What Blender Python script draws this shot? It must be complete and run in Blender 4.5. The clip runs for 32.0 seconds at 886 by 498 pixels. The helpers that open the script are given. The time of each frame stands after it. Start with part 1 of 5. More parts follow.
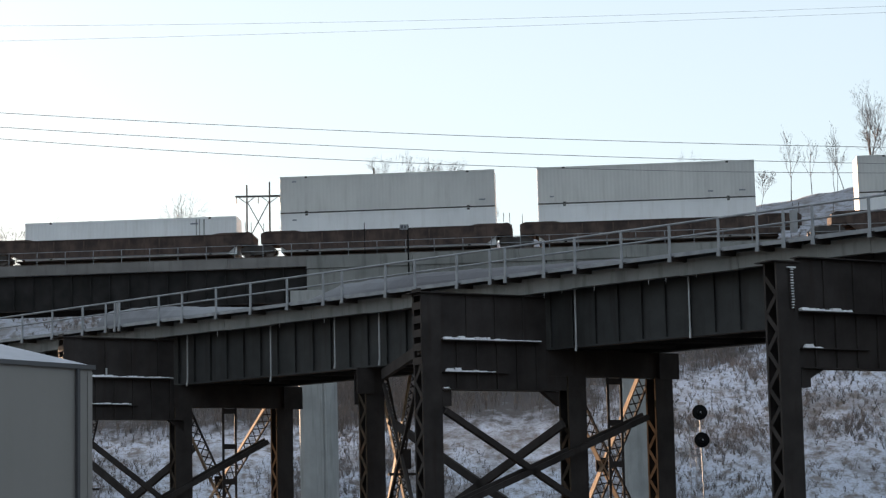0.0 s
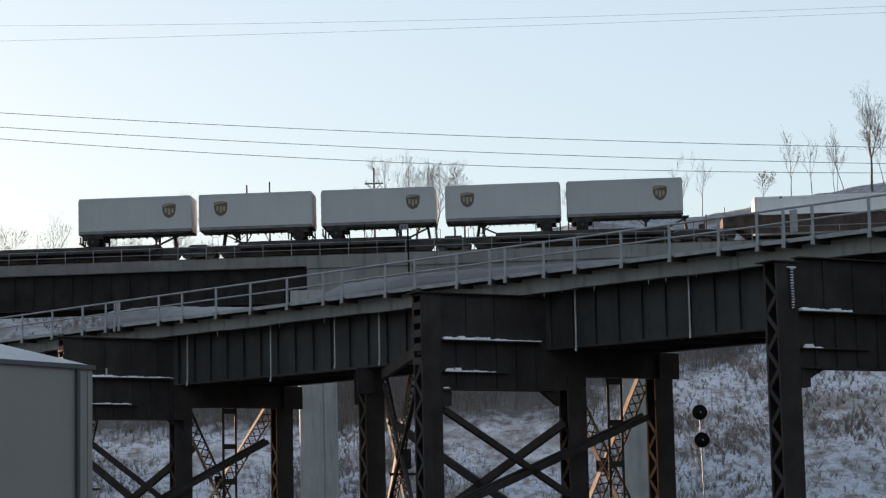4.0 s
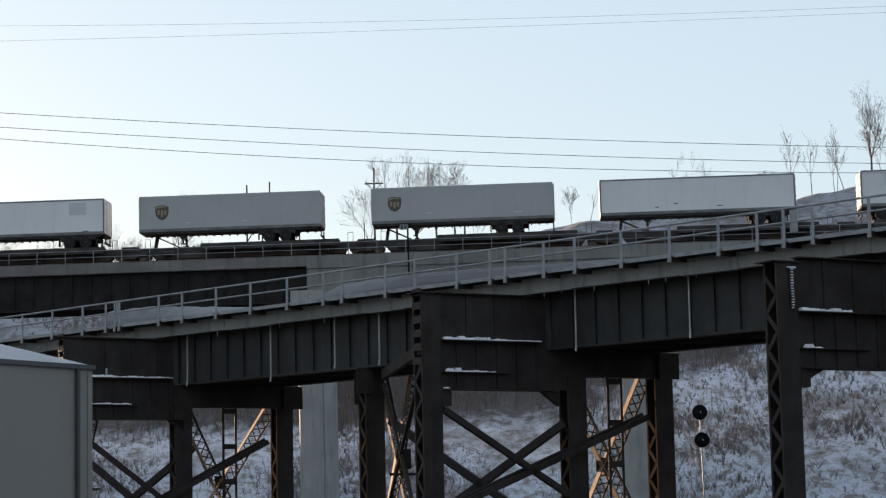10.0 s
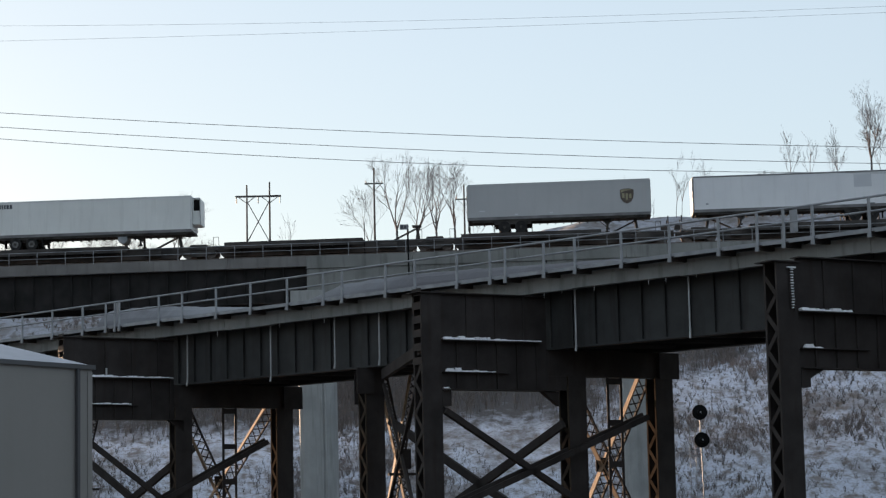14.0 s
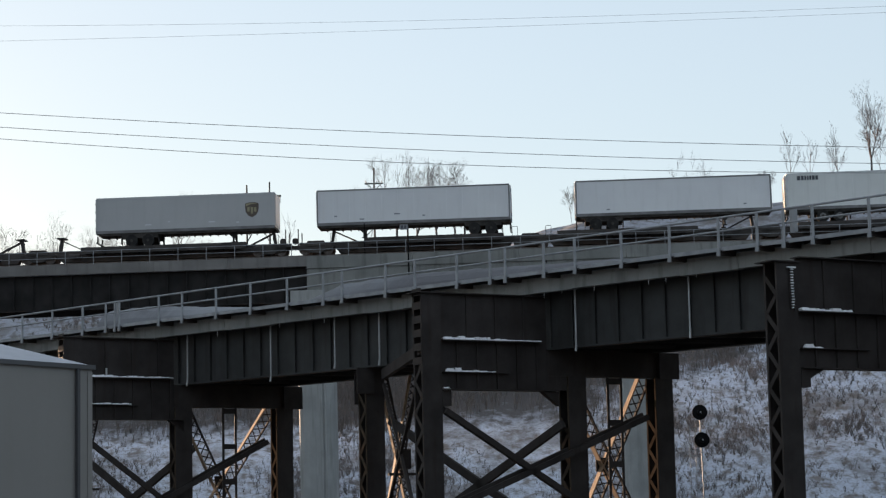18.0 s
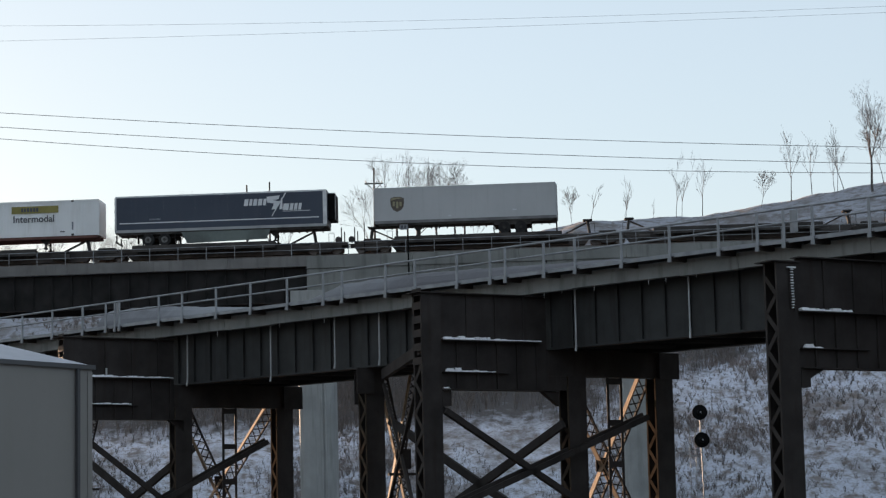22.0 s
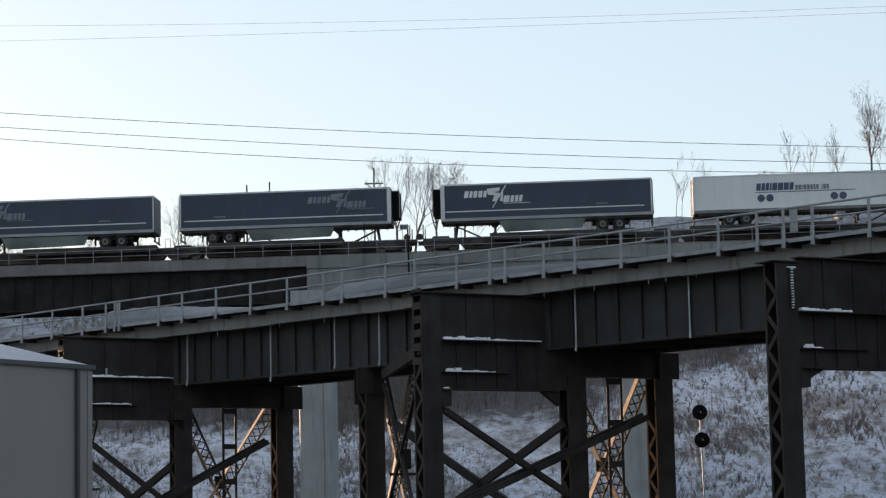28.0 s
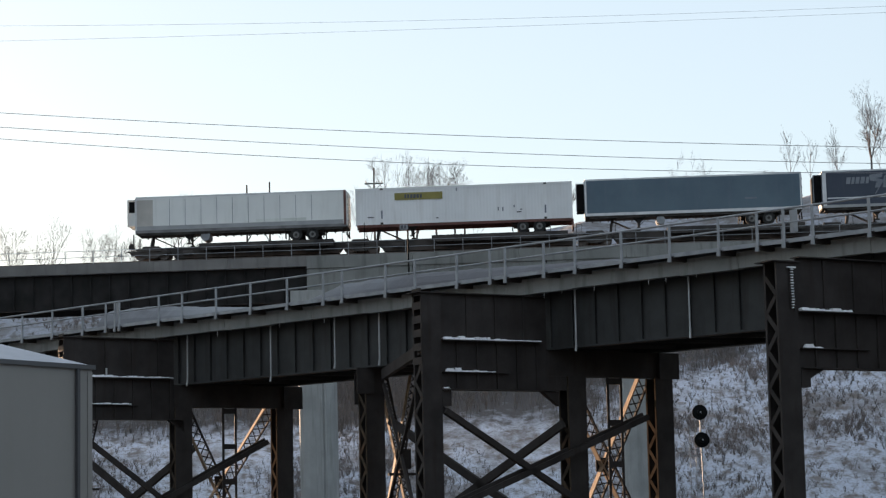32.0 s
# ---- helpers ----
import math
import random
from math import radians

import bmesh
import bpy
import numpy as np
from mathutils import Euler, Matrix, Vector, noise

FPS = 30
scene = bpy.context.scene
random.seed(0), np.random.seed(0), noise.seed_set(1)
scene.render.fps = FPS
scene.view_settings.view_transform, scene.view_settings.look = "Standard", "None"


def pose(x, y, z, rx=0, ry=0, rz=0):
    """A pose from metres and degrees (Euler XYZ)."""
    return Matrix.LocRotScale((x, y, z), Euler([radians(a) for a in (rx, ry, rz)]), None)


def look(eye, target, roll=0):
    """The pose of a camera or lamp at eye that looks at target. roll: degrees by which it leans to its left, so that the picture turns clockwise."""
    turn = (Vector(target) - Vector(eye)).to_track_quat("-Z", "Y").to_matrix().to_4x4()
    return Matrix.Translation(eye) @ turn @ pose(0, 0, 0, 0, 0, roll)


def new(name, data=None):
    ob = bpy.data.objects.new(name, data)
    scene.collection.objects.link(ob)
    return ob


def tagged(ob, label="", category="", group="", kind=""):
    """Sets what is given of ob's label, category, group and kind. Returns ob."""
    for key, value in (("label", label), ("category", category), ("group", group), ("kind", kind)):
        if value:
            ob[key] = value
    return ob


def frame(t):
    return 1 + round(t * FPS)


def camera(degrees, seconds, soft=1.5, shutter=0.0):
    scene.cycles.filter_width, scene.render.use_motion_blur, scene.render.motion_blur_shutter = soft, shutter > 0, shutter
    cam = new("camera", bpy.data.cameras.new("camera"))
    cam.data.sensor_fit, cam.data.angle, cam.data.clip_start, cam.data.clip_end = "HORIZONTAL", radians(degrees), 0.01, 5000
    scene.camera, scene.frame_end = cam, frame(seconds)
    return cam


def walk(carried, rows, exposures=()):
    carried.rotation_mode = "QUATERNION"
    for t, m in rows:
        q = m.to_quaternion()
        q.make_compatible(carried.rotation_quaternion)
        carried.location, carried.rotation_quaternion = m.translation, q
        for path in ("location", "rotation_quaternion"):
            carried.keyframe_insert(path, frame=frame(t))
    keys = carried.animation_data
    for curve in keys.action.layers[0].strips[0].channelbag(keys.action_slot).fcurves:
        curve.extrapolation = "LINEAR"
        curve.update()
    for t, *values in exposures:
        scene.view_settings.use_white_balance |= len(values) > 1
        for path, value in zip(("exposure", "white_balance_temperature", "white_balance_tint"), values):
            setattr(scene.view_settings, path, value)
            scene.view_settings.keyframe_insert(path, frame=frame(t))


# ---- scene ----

# ---------------------------------------------------------------- camera
cam = camera(23.164, 32.0, soft=1.3, shutter=0.0)
EYE = (0.0, 0.0, 1.7)
AIM = (0.0, math.cos(radians(7.5133)), 1.7 + math.sin(radians(7.5133)))
walk(cam, [(0.0, look(EYE, AIM, -1.2108)), (32.0, look(EYE, AIM, -1.2108))], exposures=[(0.0, 2.53, 6300, 15), (1.5, 2.36, 6200, 15), (2.5, 2.29, 6200, 15), (7.0, 2.31, 6200, 15), (17.0, 2.29, 6200, 15), (22.0, 2.28, 6200, 15), (24.5, 2.37, 6200, 15), (28.0, 2.38, 6200, 15), (30.0, 2.42, 6200, 15), (31.0, 2.39, 6200, 15), (32.0, 2.47, 6250, 15)])

# ---------------------------------------------------------------- light
SUN_ELEV, SUN_AZ = 5.7, -37.0          # degrees; azimuth from +y towards +x
world = bpy.data.worlds.new("world")
scene.world = world
world.use_nodes = True
wn = world.node_tree.nodes
sky = wn.new("ShaderNodeTexSky")
sky.sky_type = "NISHITA"
sky.sun_disc = False
sky.sun_elevation = radians(SUN_ELEV)
sky.sun_rotation = radians(SUN_AZ)
sky.air_density, sky.dust_density, sky.ozone_density = 1.0, 1.0, 1.85
bg = wn["Background"]
bg.inputs["Strength"].default_value = 0.05
# a thin even veil of high haze over the clear sky
veil = wn.new("ShaderNodeMix")
veil.data_type = "RGBA"
veil.inputs[0].default_value = 0.58
veil.inputs[7].default_value = (3.22, 3.62, 3.64, 1)
world.node_tree.links.new(sky.outputs["Color"], veil.inputs[6])
world.node_tree.links.new(veil.outputs[2], bg.inputs["Color"])

sun_data = bpy.data.lights.new("sun", "SUN")
sun_data.energy, sun_data.angle, sun_data.color = 3.1, radians(0.6), (1.0, 0.68, 0.42)
sun = new("sun", sun_data)
az, el = radians(SUN_AZ), radians(SUN_ELEV)
to_sun = Vector((math.sin(az) * math.cos(el), math.cos(az) * math.cos(el), math.sin(el)))
sun.matrix_world = look(to_sun * 50, (0, 0, 0))


# ---------------------------------------------------------------- materials
def material(name, c1, c2, scale=1.5, rough=0.7, metal=0.0, bump=0.15, fine=14.0, streak=0.0, vary=0.0, stain=0.0, stain_c=(0.05, 0.04, 0.03), spec=0.35):
    """Two tones by broad noise, fine grain and relief, upright streaks, stains; vary: tone from piece to piece."""
    m = bpy.data.materials.new(name)
    m.use_nodes = True
    n, l = m.node_tree.nodes, m.node_tree.links
    b = n["Principled BSDF"]
    b.inputs["Roughness"].default_value, b.inputs["Metallic"].default_value = rough, metal
    b.inputs["Specular IOR Level"].default_value = spec
    tc = n.new("ShaderNodeTexCoord")
    broad = n.new("ShaderNodeTexNoise")
    broad.inputs["Scale"].default_value, broad.inputs["Detail"].default_value = scale, 5
    l.new(tc.outputs["Object"], broad.inputs["Vector"])
    grain = n.new("ShaderNodeTexNoise")
    grain.inputs["Scale"].default_value, grain.inputs["Detail"].default_value = fine, 4
    l.new(tc.outputs["Object"], grain.inputs["Vector"])
    mix = n.new("ShaderNodeMix")
    mix.data_type = "RGBA"
    mix.inputs[6].default_value, mix.inputs[7].default_value = (*c1, 1), (*c2, 1)
    add = n.new("ShaderNodeMath")
    add.operation = "MULTIPLY_ADD"
    add.inputs[1].default_value, add.use_clamp = 0.35, True
    l.new(grain.outputs["Fac"], add.inputs[0])
    ramp = n.new("ShaderNodeMapRange")
    ramp.inputs[1].default_value, ramp.inputs[2].default_value = 0.35, 0.65
    ramp.inputs[3].default_value, ramp.inputs[4].default_value = -0.15, 0.85
    l.new(broad.outputs["Fac"], ramp.inputs[0])
    l.new(ramp.outputs[0], add.inputs[2])
    l.new(add.outputs[0], mix.inputs[0])
    out = mix.outputs[2]
    if streak or stain:
        mp = n.new("ShaderNodeMapping")
        mp.inputs["Scale"].default_value = (2.2, 2.2, 0.25) if streak else (1, 1, 1)
        l.new(tc.outputs["Object"], mp.inputs["Vector"])
        st = n.new("ShaderNodeTexNoise")
        st.inputs["Scale"].default_value, st.inputs["Detail"].default_value = 1.3, 6
        l.new(mp.outputs[0], st.inputs["Vector"])
        r2 = n.new("ShaderNodeMapRange")
        r2.inputs[1].default_value, r2.inputs[2].default_value = 0.52, 0.72
        r2.inputs[3].default_value, r2.inputs[4].default_value = 0.0, max(streak, stain)
        l.new(st.outputs["Fac"], r2.inputs[0])
        m2 = n.new("ShaderNodeMix")
        m2.data_type = "RGBA"
        m2.inputs[7].default_value = (*stain_c, 1)
        l.new(r2.outputs[0], m2.inputs[0])
        l.new(out, m2.inputs[6])
        out = m2.outputs[2]
    if vary:
        oi = n.new("ShaderNodeObjectInfo")
        hs = n.new("ShaderNodeHueSaturation")
        r3 = n.new("ShaderNodeMapRange")
        r3.inputs[3].default_value, r3.inputs[4].default_value = 1 - vary, 1 + vary
        l.new(oi.outputs["Random"], r3.inputs[0])
        l.new(r3.outputs[0], hs.inputs["Value"])
        l.new(out, hs.inputs["Color"])
        out = hs.outputs["Color"]
    l.new(out, b.inputs["Base Color"])
    if bump:
        bp = n.new("ShaderNodeBump")
        bp.inputs["Strength"].default_value, bp.inputs["Distance"].default_value = bump, 0.03
        l.new(grain.outputs["Fac"], bp.inputs["Height"])
        l.new(bp.outputs[0], b.inputs["Normal"])
    return m


M_STEEL = material("black_painted_steel", (0.031, 0.032, 0.032), (0.050, 0.0515, 0.052), 0.6, 0.62, 0.0, 0.2, 9, streak=0.6, stain_c=(0.026, 0.023, 0.022), spec=0.2)
M_BROWN = material("brown_weathered_steel", (0.034, 0.0305, 0.0295), (0.054, 0.048, 0.0465), 0.8, 0.65, 0.0, 0.2, 9, streak=0.5, stain_c=(0.034, 0.026, 0.022), spec=0.06)
# bright orange carries the low sun on the brace plates
M_SUNPLATE = material("sunlit_orange_steel", (0.24, 0.165, 0.105), (0.36, 0.25, 0.16), 1.2, 0.7, 0.0, 0.2, 12)
# rusty steel with dim sunlight put into its colour, for inner column lacing
M_SUNRUST = material("dim_sunlit_rusty_steel", (0.045, 0.036, 0.029), (0.075, 0.060, 0.047), 1.2, 0.95, 0.0, 0.2, 12, spec=0.0)
M_PIPE = material("pale_galvanised_drain", (0.40, 0.415, 0.42), (0.50, 0.515, 0.52), 2.0, 0.5, 0.1, 0.08, 20)
M_GALV = material("galvanised_pipe", (0.22, 0.235, 0.255), (0.32, 0.335, 0.355), 2.0, 0.55, 0.2, 0.08, 20, streak=0.35, stain_c=(0.2, 0.18, 0.16))
M_CONC = material("weathered_concrete", (0.20, 0.205, 0.20), (0.29, 0.295, 0.285), 0.5, 0.9, 0.0, 0.35, 10, streak=0.55, stain_c=(0.10, 0.097, 0.093))
M_EDGE = material("grimy_bridge_edge_concrete", (0.155, 0.15, 0.145), (0.225, 0.218, 0.21), 0.4, 0.9, 0.0, 0.3, 10, streak=0.4, stain_c=(0.10, 0.094, 0.09))
M_CONC2 = material("pale_concrete", (0.25, 0.258, 0.253), (0.35, 0.358, 0.352), 0.35, 0.9, 0.0, 0.3, 8, streak=0.45, stain_c=(0.15, 0.152, 0.148))
M_BEAM = material("stained_beam_concrete", (0.175, 0.18, 0.172), (0.26, 0.265, 0.255), 0.3, 0.9, 0.0, 0.3, 8, streak=0.55, stain_c=(0.11, 0.11, 0.105))
M_SNOW = material("snow_crust", (0.72, 0.74, 0.78), (0.85, 0.86, 0.88), 2.0, 0.85, 0.0, 0.4, 25)
M_OLDSNOW = material("old_ploughed_snow", (0.12, 0.119, 0.13), (0.245, 0.256, 0.275), 0.10, 0.9, 0.0, 0.4, 12, stain=0.35, stain_c=(0.13, 0.125, 0.135))
M_WOODPOLE = material("grey_wooden_pole", (0.05, 0.05, 0.051), (0.085, 0.083, 0.082), 1.2, 0.85, 0.0, 0.3, 20, spec=0.08)
M_BARK = material("bare_bark", (0.085, 0.078, 0.076), (0.14, 0.128, 0.124), 1.5, 0.9, 0.0, 0.3, 15, spec=0.08)
M_TWIG = material("bare_twigs", (0.10, 0.088, 0.086), (0.16, 0.14, 0.135), 1.5, 0.9, 0.0, 0.0, 15, spec=0.08)
M_BRUSH = material("dry_brush", (0.115, 0.105, 0.101), (0.185, 0.17, 0.163), 1.5, 0.9, 0.0, 0.0, 15, spec=0.08)
M_SHRUB = material("leafless_shrub", (0.19, 0.166, 0.156), (0.28, 0.248, 0.236), 0.1, 0.9, 0.0, 0.0, 15, spec=0.08)
M_DRYGRASS = material("dry_grass", (0.19, 0.178, 0.176), (0.29, 0.272, 0.266), 1.5, 0.9, 0.0, 0.0, 15, spec=0.08)
M_FARSTEEL = material("sooty_girder_steel", (0.020, 0.020, 0.020), (0.036, 0.034, 0.034), 0.8, 0.8, 0.0, 0.2, 9, streak=0.5, stain_c=(0.03, 0.026, 0.024), spec=0.08)
M_WIRE = material("dull_cable", (0.22, 0.22, 0.23), (0.30, 0.30, 0.31), 1.0, 0.6, 0.2, 0.0)
M_SIDING = material("cream_metal_siding", (0.222, 0.216, 0.208), (0.252, 0.245, 0.236), 0.25, 0.6, 0.0, 0.05, 6, streak=0.15, stain_c=(0.21, 0.2, 0.178))
M_TRIM = material("dark_roof_trim", (0.06, 0.062, 0.068), (0.09, 0.093, 0.1), 0.5, 0.55, 0.0, 0.05)
M_ROOF = material("frosted_metal_roof", (0.30, 0.31, 0.35), (0.42, 0.43, 0.47), 0.6, 0.6, 0.0, 0.1)
M_BLACK = material("flat_black_paint", (0.005, 0.005, 0.0055), (0.010, 0.010, 0.0105), 1.0, 0.8, 0.0, 0.1, spec=0.08)
M_TYRE = material("dusty_tyre_rubber", (0.022, 0.022, 0.023), (0.04, 0.039, 0.038), 3, 0.9, 0.0, 0.2, spec=0.08)
M_RIM = material("dull_wheel_disc", (0.10, 0.10, 0.10), (0.19, 0.19, 0.185), 3, 0.5, 0.3, 0.1)
M_UNDER = material("grimy_underframe", (0.042, 0.04, 0.039), (0.08, 0.074, 0.07), 2, 0.85, 0.0, 0.2, spec=0.08)
M_WELL = material("rusty_well_car_steel", (0.05, 0.04, 0.037), (0.105, 0.075, 0.065), 1.1, 0.8, 0.0, 0.2, 8, streak=0.6, stain_c=(0.05, 0.04, 0.037), spec=0.08)
M_CAR = material("dirty_railcar_steel", (0.042, 0.040, 0.040), (0.085, 0.077, 0.073), 0.7, 0.8, 0.0, 0.2, 8, spec=0.08)
M_RAIL = material("worn_rail", (0.10, 0.085, 0.08), (0.18, 0.16, 0.15), 2, 0.45, 0.6, 0.1)
M_WHITE = material("grimy_white_trailer_panel", (0.69, 0.70, 0.73), (0.76, 0.77, 0.79), 0.25, 0.55, 0.0, 0.04, 5, streak=0.14, vary=0.05, stain_c=(0.5, 0.5, 0.49))
M_REEFER = material("cool_white_reefer_panel", (0.68, 0.695, 0.685), (0.76, 0.775, 0.765), 0.25, 0.5, 0.0, 0.04, 5, streak=0.2, vary=0.04, stain_c=(0.44, 0.45, 0.43))
M_REEFER2 = material("green_grey_reefer_panel", (0.44, 0.475, 0.44), (0.68, 0.70, 0.675), 0.16, 0.5, 0.0, 0.04, 5, streak=0.3, stain_c=(0.42, 0.45, 0.42))
M_BEIGE = material("stained_beige_panel", (0.40, 0.385, 0.36), (0.52, 0.50, 0.47), 0.4, 0.6, 0.0, 0.04, 5, streak=0.2, stain_c=(0.36, 0.34, 0.31))
M_SOOT = material("soot_streak", (0.30, 0.31, 0.30), (0.40, 0.41, 0.40), 1.0, 0.7, 0.0, 0.0)
M_GREY = material("grey_trailer_panel", (0.40, 0.408, 0.42), (0.455, 0.462, 0.472), 0.2, 0.55, 0.0, 0.04, 5, streak=0.2, vary=0.05, stain_c=(0.35, 0.35, 0.355))
M_CONTAINER = material("pale_grey_container", (0.55, 0.55, 0.54), (0.63, 0.63, 0.61), 0.3, 0.6, 0.0, 0.05, 5, streak=0.25, vary=0.03, stain_c=(0.38, 0.37, 0.35))
M_CONTWHITE = material("white_container", (0.74, 0.75, 0.76), (0.83, 0.84, 0.85), 0.3, 0.6, 0.0, 0.05, 5, streak=0.35, vary=0.03, stain_c=(0.6, 0.59, 0.57))
M_NAVY = material("navy_trailer_panel", (0.035, 0.046, 0.072), (0.050, 0.063, 0.092), 0.2, 0.45, 0.0, 0.03, 5, streak=0.25, stain_c=(0.07, 0.08, 0.10))
M_BLUE = material("slate_blue_trailer_panel", (0.075, 0.115, 0.155), (0.105, 0.155, 0.195), 0.25, 0.45, 0.0, 0.03, 5, streak=0.3, stain_c=(0.13, 0.16, 0.2))
M_ALU = material("aluminium_rail", (0.50, 0.51, 0.53), (0.64, 0.65, 0.66), 1.5, 0.42, 0.6, 0.05)
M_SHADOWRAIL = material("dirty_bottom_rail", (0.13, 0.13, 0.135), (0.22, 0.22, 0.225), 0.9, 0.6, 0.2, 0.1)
M_PALERAIL = material("dull_pale_rail", (0.27, 0.28, 0.29), (0.36, 0.37, 0.38), 0.8, 0.5, 0.2, 0.05)
M_REDRAIL = material("rust_red_chassis", (0.10, 0.045, 0.04), (0.16, 0.075, 0.062), 0.9, 0.75, 0.0, 0.1)
M_SHIELD = material("brown_shield_decal", (0.085, 0.068, 0.055), (0.115, 0.095, 0.078), 1.0, 0.5, 0.0, 0.0)
M_GOLD = material("faded_gold_decal", (0.25, 0.225, 0.14), (0.32, 0.29, 0.19), 1.0, 0.5, 0.0, 0.0)
M_DECAL = material("dark_decal", (0.055, 0.06, 0.075), (0.09, 0.095, 0.11), 1.0, 0.5, 0.0, 0.0)
M_DECALBLUE = material("blue_decal", (0.06, 0.075, 0.14), (0.085, 0.105, 0.18), 1.0, 0.5, 0.0, 0.0)
M_PALEMARK = material("faded_mark", (0.56, 0.575, 0.61), (0.61, 0.625, 0.655), 1.0, 0.6, 0.0, 0.0)
M_WHITEDECAL = material("white_decal", (0.62, 0.64, 0.67), (0.72, 0.73, 0.75), 1.0, 0.5, 0.0, 0.0)
M_DIMDECAL = material("worn_grey_decal", (0.16, 0.18, 0.215), (0.22, 0.24, 0.27), 1.0, 0.5, 0.0, 0.0)
M_SKIRT = material("grey_green_side_skirt", (0.05, 0.056, 0.056), (0.15, 0.178, 0.168), 0.35, 0.5, 0.0, 0.05, 6, streak=0.4, stain_c=(0.12, 0.13, 0.13))
M_YELLOW = material("olive_yellow_banner", (0.21, 0.185, 0.055), (0.29, 0.255, 0.08), 0.8, 0.6, 0.0, 0.0)


def snow_hill_material():
    """Snow with patches of dead grass and brush, at three scales."""
    m = bpy.data.materials.new("snowy_brushy_hillside")
    m.use_nodes = True
    n, l = m.node_tree.nodes, m.node_tree.links
    b = n["Principled BSDF"]
    b.inputs["Roughness"].default_value = 0.9
    tc = n.new("ShaderNodeTexCoord")

    def noise_fac(scale, detail, lo, hi, stretch=(1, 1, 1)):
        mp = n.new("ShaderNodeMapping")
        mp.inputs["Scale"].default_value = stretch
        l.new(tc.outputs["Object"], mp.inputs["Vector"])
        t = n.new("ShaderNodeTexNoise")
        t.inputs["Scale"].default_value, t.inputs["Detail"].default_value = scale, detail
        t.inputs["Roughness"].default_value = 0.65
        l.new(mp.outputs[0], t.inputs["Vector"])
        r = n.new("ShaderNodeMapRange")
        r.inputs[1].default_value, r.inputs[2].default_value = lo, hi
        l.new(t.outputs["Fac"], r.inputs[0])
        return r.outputs[0], t.outputs["Fac"]

    big, _ = noise_fac(0.14, 8, 0.51, 0.60, (1.0, 0.5, 1.0))
    mid, raw = noise_fac(0.9, 9, 0.48, 0.62, (1.0, 0.8, 0.8))
    small, raw2 = noise_fac(5.0, 4, 0.52, 0.66)
    m1 = n.new("ShaderNodeMix")
    m1.data_type = "RGBA"
    m1.inputs[6].default_value, m1.inputs[7].default_value = (0.53, 0.57, 0.67, 1), (0.22, 0.20, 0.195, 1)
    l.new(mid, m1.inputs[0])
    m2 = n.new("ShaderNodeMix")
    m2.data_type = "RGBA"
    m2.inputs[7].default_value = (0.13, 0.105, 0.085, 1)
    mul = n.new("ShaderNodeMath")
    mul.operation = "MULTIPLY"
    l.new(big, mul.inputs[0])
    mul.inputs[1].default_value = 0.62
    l.new(mul.outputs[0], m2.inputs[0])
    l.new(m1.outputs[2], m2.inputs[6])
    m3 = n.new("ShaderNodeMix")
    m3.data_type = "RGBA"
    m3.inputs[7].default_value = (0.10, 0.085, 0.075, 1)
    mul2 = n.new("ShaderNodeMath")
    mul2.operation = "MULTIPLY"
    l.new(small, mul2.inputs[0])
    mul2.inputs[1].default_value = 0.55
    l.new(mul2.outputs[0], m3.inputs[0])
    l.new(m2.outputs[2], m3.inputs[6])
    # leaf litter under the woods of the upper slope
    sepw = n.new("ShaderNodeSeparateXYZ")
    l.new(tc.outputs["Object"], sepw.inputs[0])
    wood = n.new("ShaderNodeMapRange")
    wood.inputs[1].default_value, wood.inputs[2].default_value, wood.inputs[4].default_value = 180.5, 186.5, 0.95
    slant = n.new("ShaderNodeMath")
    slant.operation = "MULTIPLY_ADD"
    slant.inputs[1].default_value = -0.6
    east = n.new("ShaderNodeMath")
    east.operation = "MAXIMUM"
    east.inputs[1].default_value = 10
    l.new(sepw.outputs["X"], east.inputs[0])
    l.new(east.outputs[0], slant.inputs[0])
    rag = n.new("ShaderNodeMath")
    rag.operation = "MULTIPLY_ADD"
    rag.inputs[1].default_value = 9.0
    l.new(raw, rag.inputs[0])
    l.new(sepw.outputs["Y"], rag.inputs[2])
    l.new(rag.outputs[0], slant.inputs[2])
    l.new(slant.outputs[0], wood.inputs[0])
    above = n.new("ShaderNodeMapRange")
    above.inputs[1].default_value, above.inputs[2].default_value = 211, 203
    above.inputs[3].default_value = 0.48
    l.new(sepw.outputs["Y"], above.inputs[0])
    fade_up = n.new("ShaderNodeMath")
    fade_up.operation = "MULTIPLY"
    l.new(wood.outputs[0], fade_up.inputs[0])
    l.new(above.outputs[0], fade_up.inputs[1])
    wmul = n.new("ShaderNodeMath")
    wmul.operation, wmul.use_clamp = "MULTIPLY", True
    l.new(fade_up.outputs[0], wmul.inputs[0])
    wsum = n.new("ShaderNodeMath")
    wsum.operation = "ADD"
    wsum.inputs[1].default_value = 0.8
    l.new(raw, wsum.inputs[0])
    l.new(wsum.outputs[0], wmul.inputs[1])
    litter = n.new("ShaderNodeMix")
    litter.data_type = "RGBA"
    litter.inputs[7].default_value = (0.085, 0.08, 0.082, 1)
    l.new(wmul.outputs[0], litter.inputs[0])
    l.new(m3.outputs[2], litter.inputs[6])
    m3 = litter
    # unseen valley floor and added opposite slope, kept blue-dark to cut bounced light
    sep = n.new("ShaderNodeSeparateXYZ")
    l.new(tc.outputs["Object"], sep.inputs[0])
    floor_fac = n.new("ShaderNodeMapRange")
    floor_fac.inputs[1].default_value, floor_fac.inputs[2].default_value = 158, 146
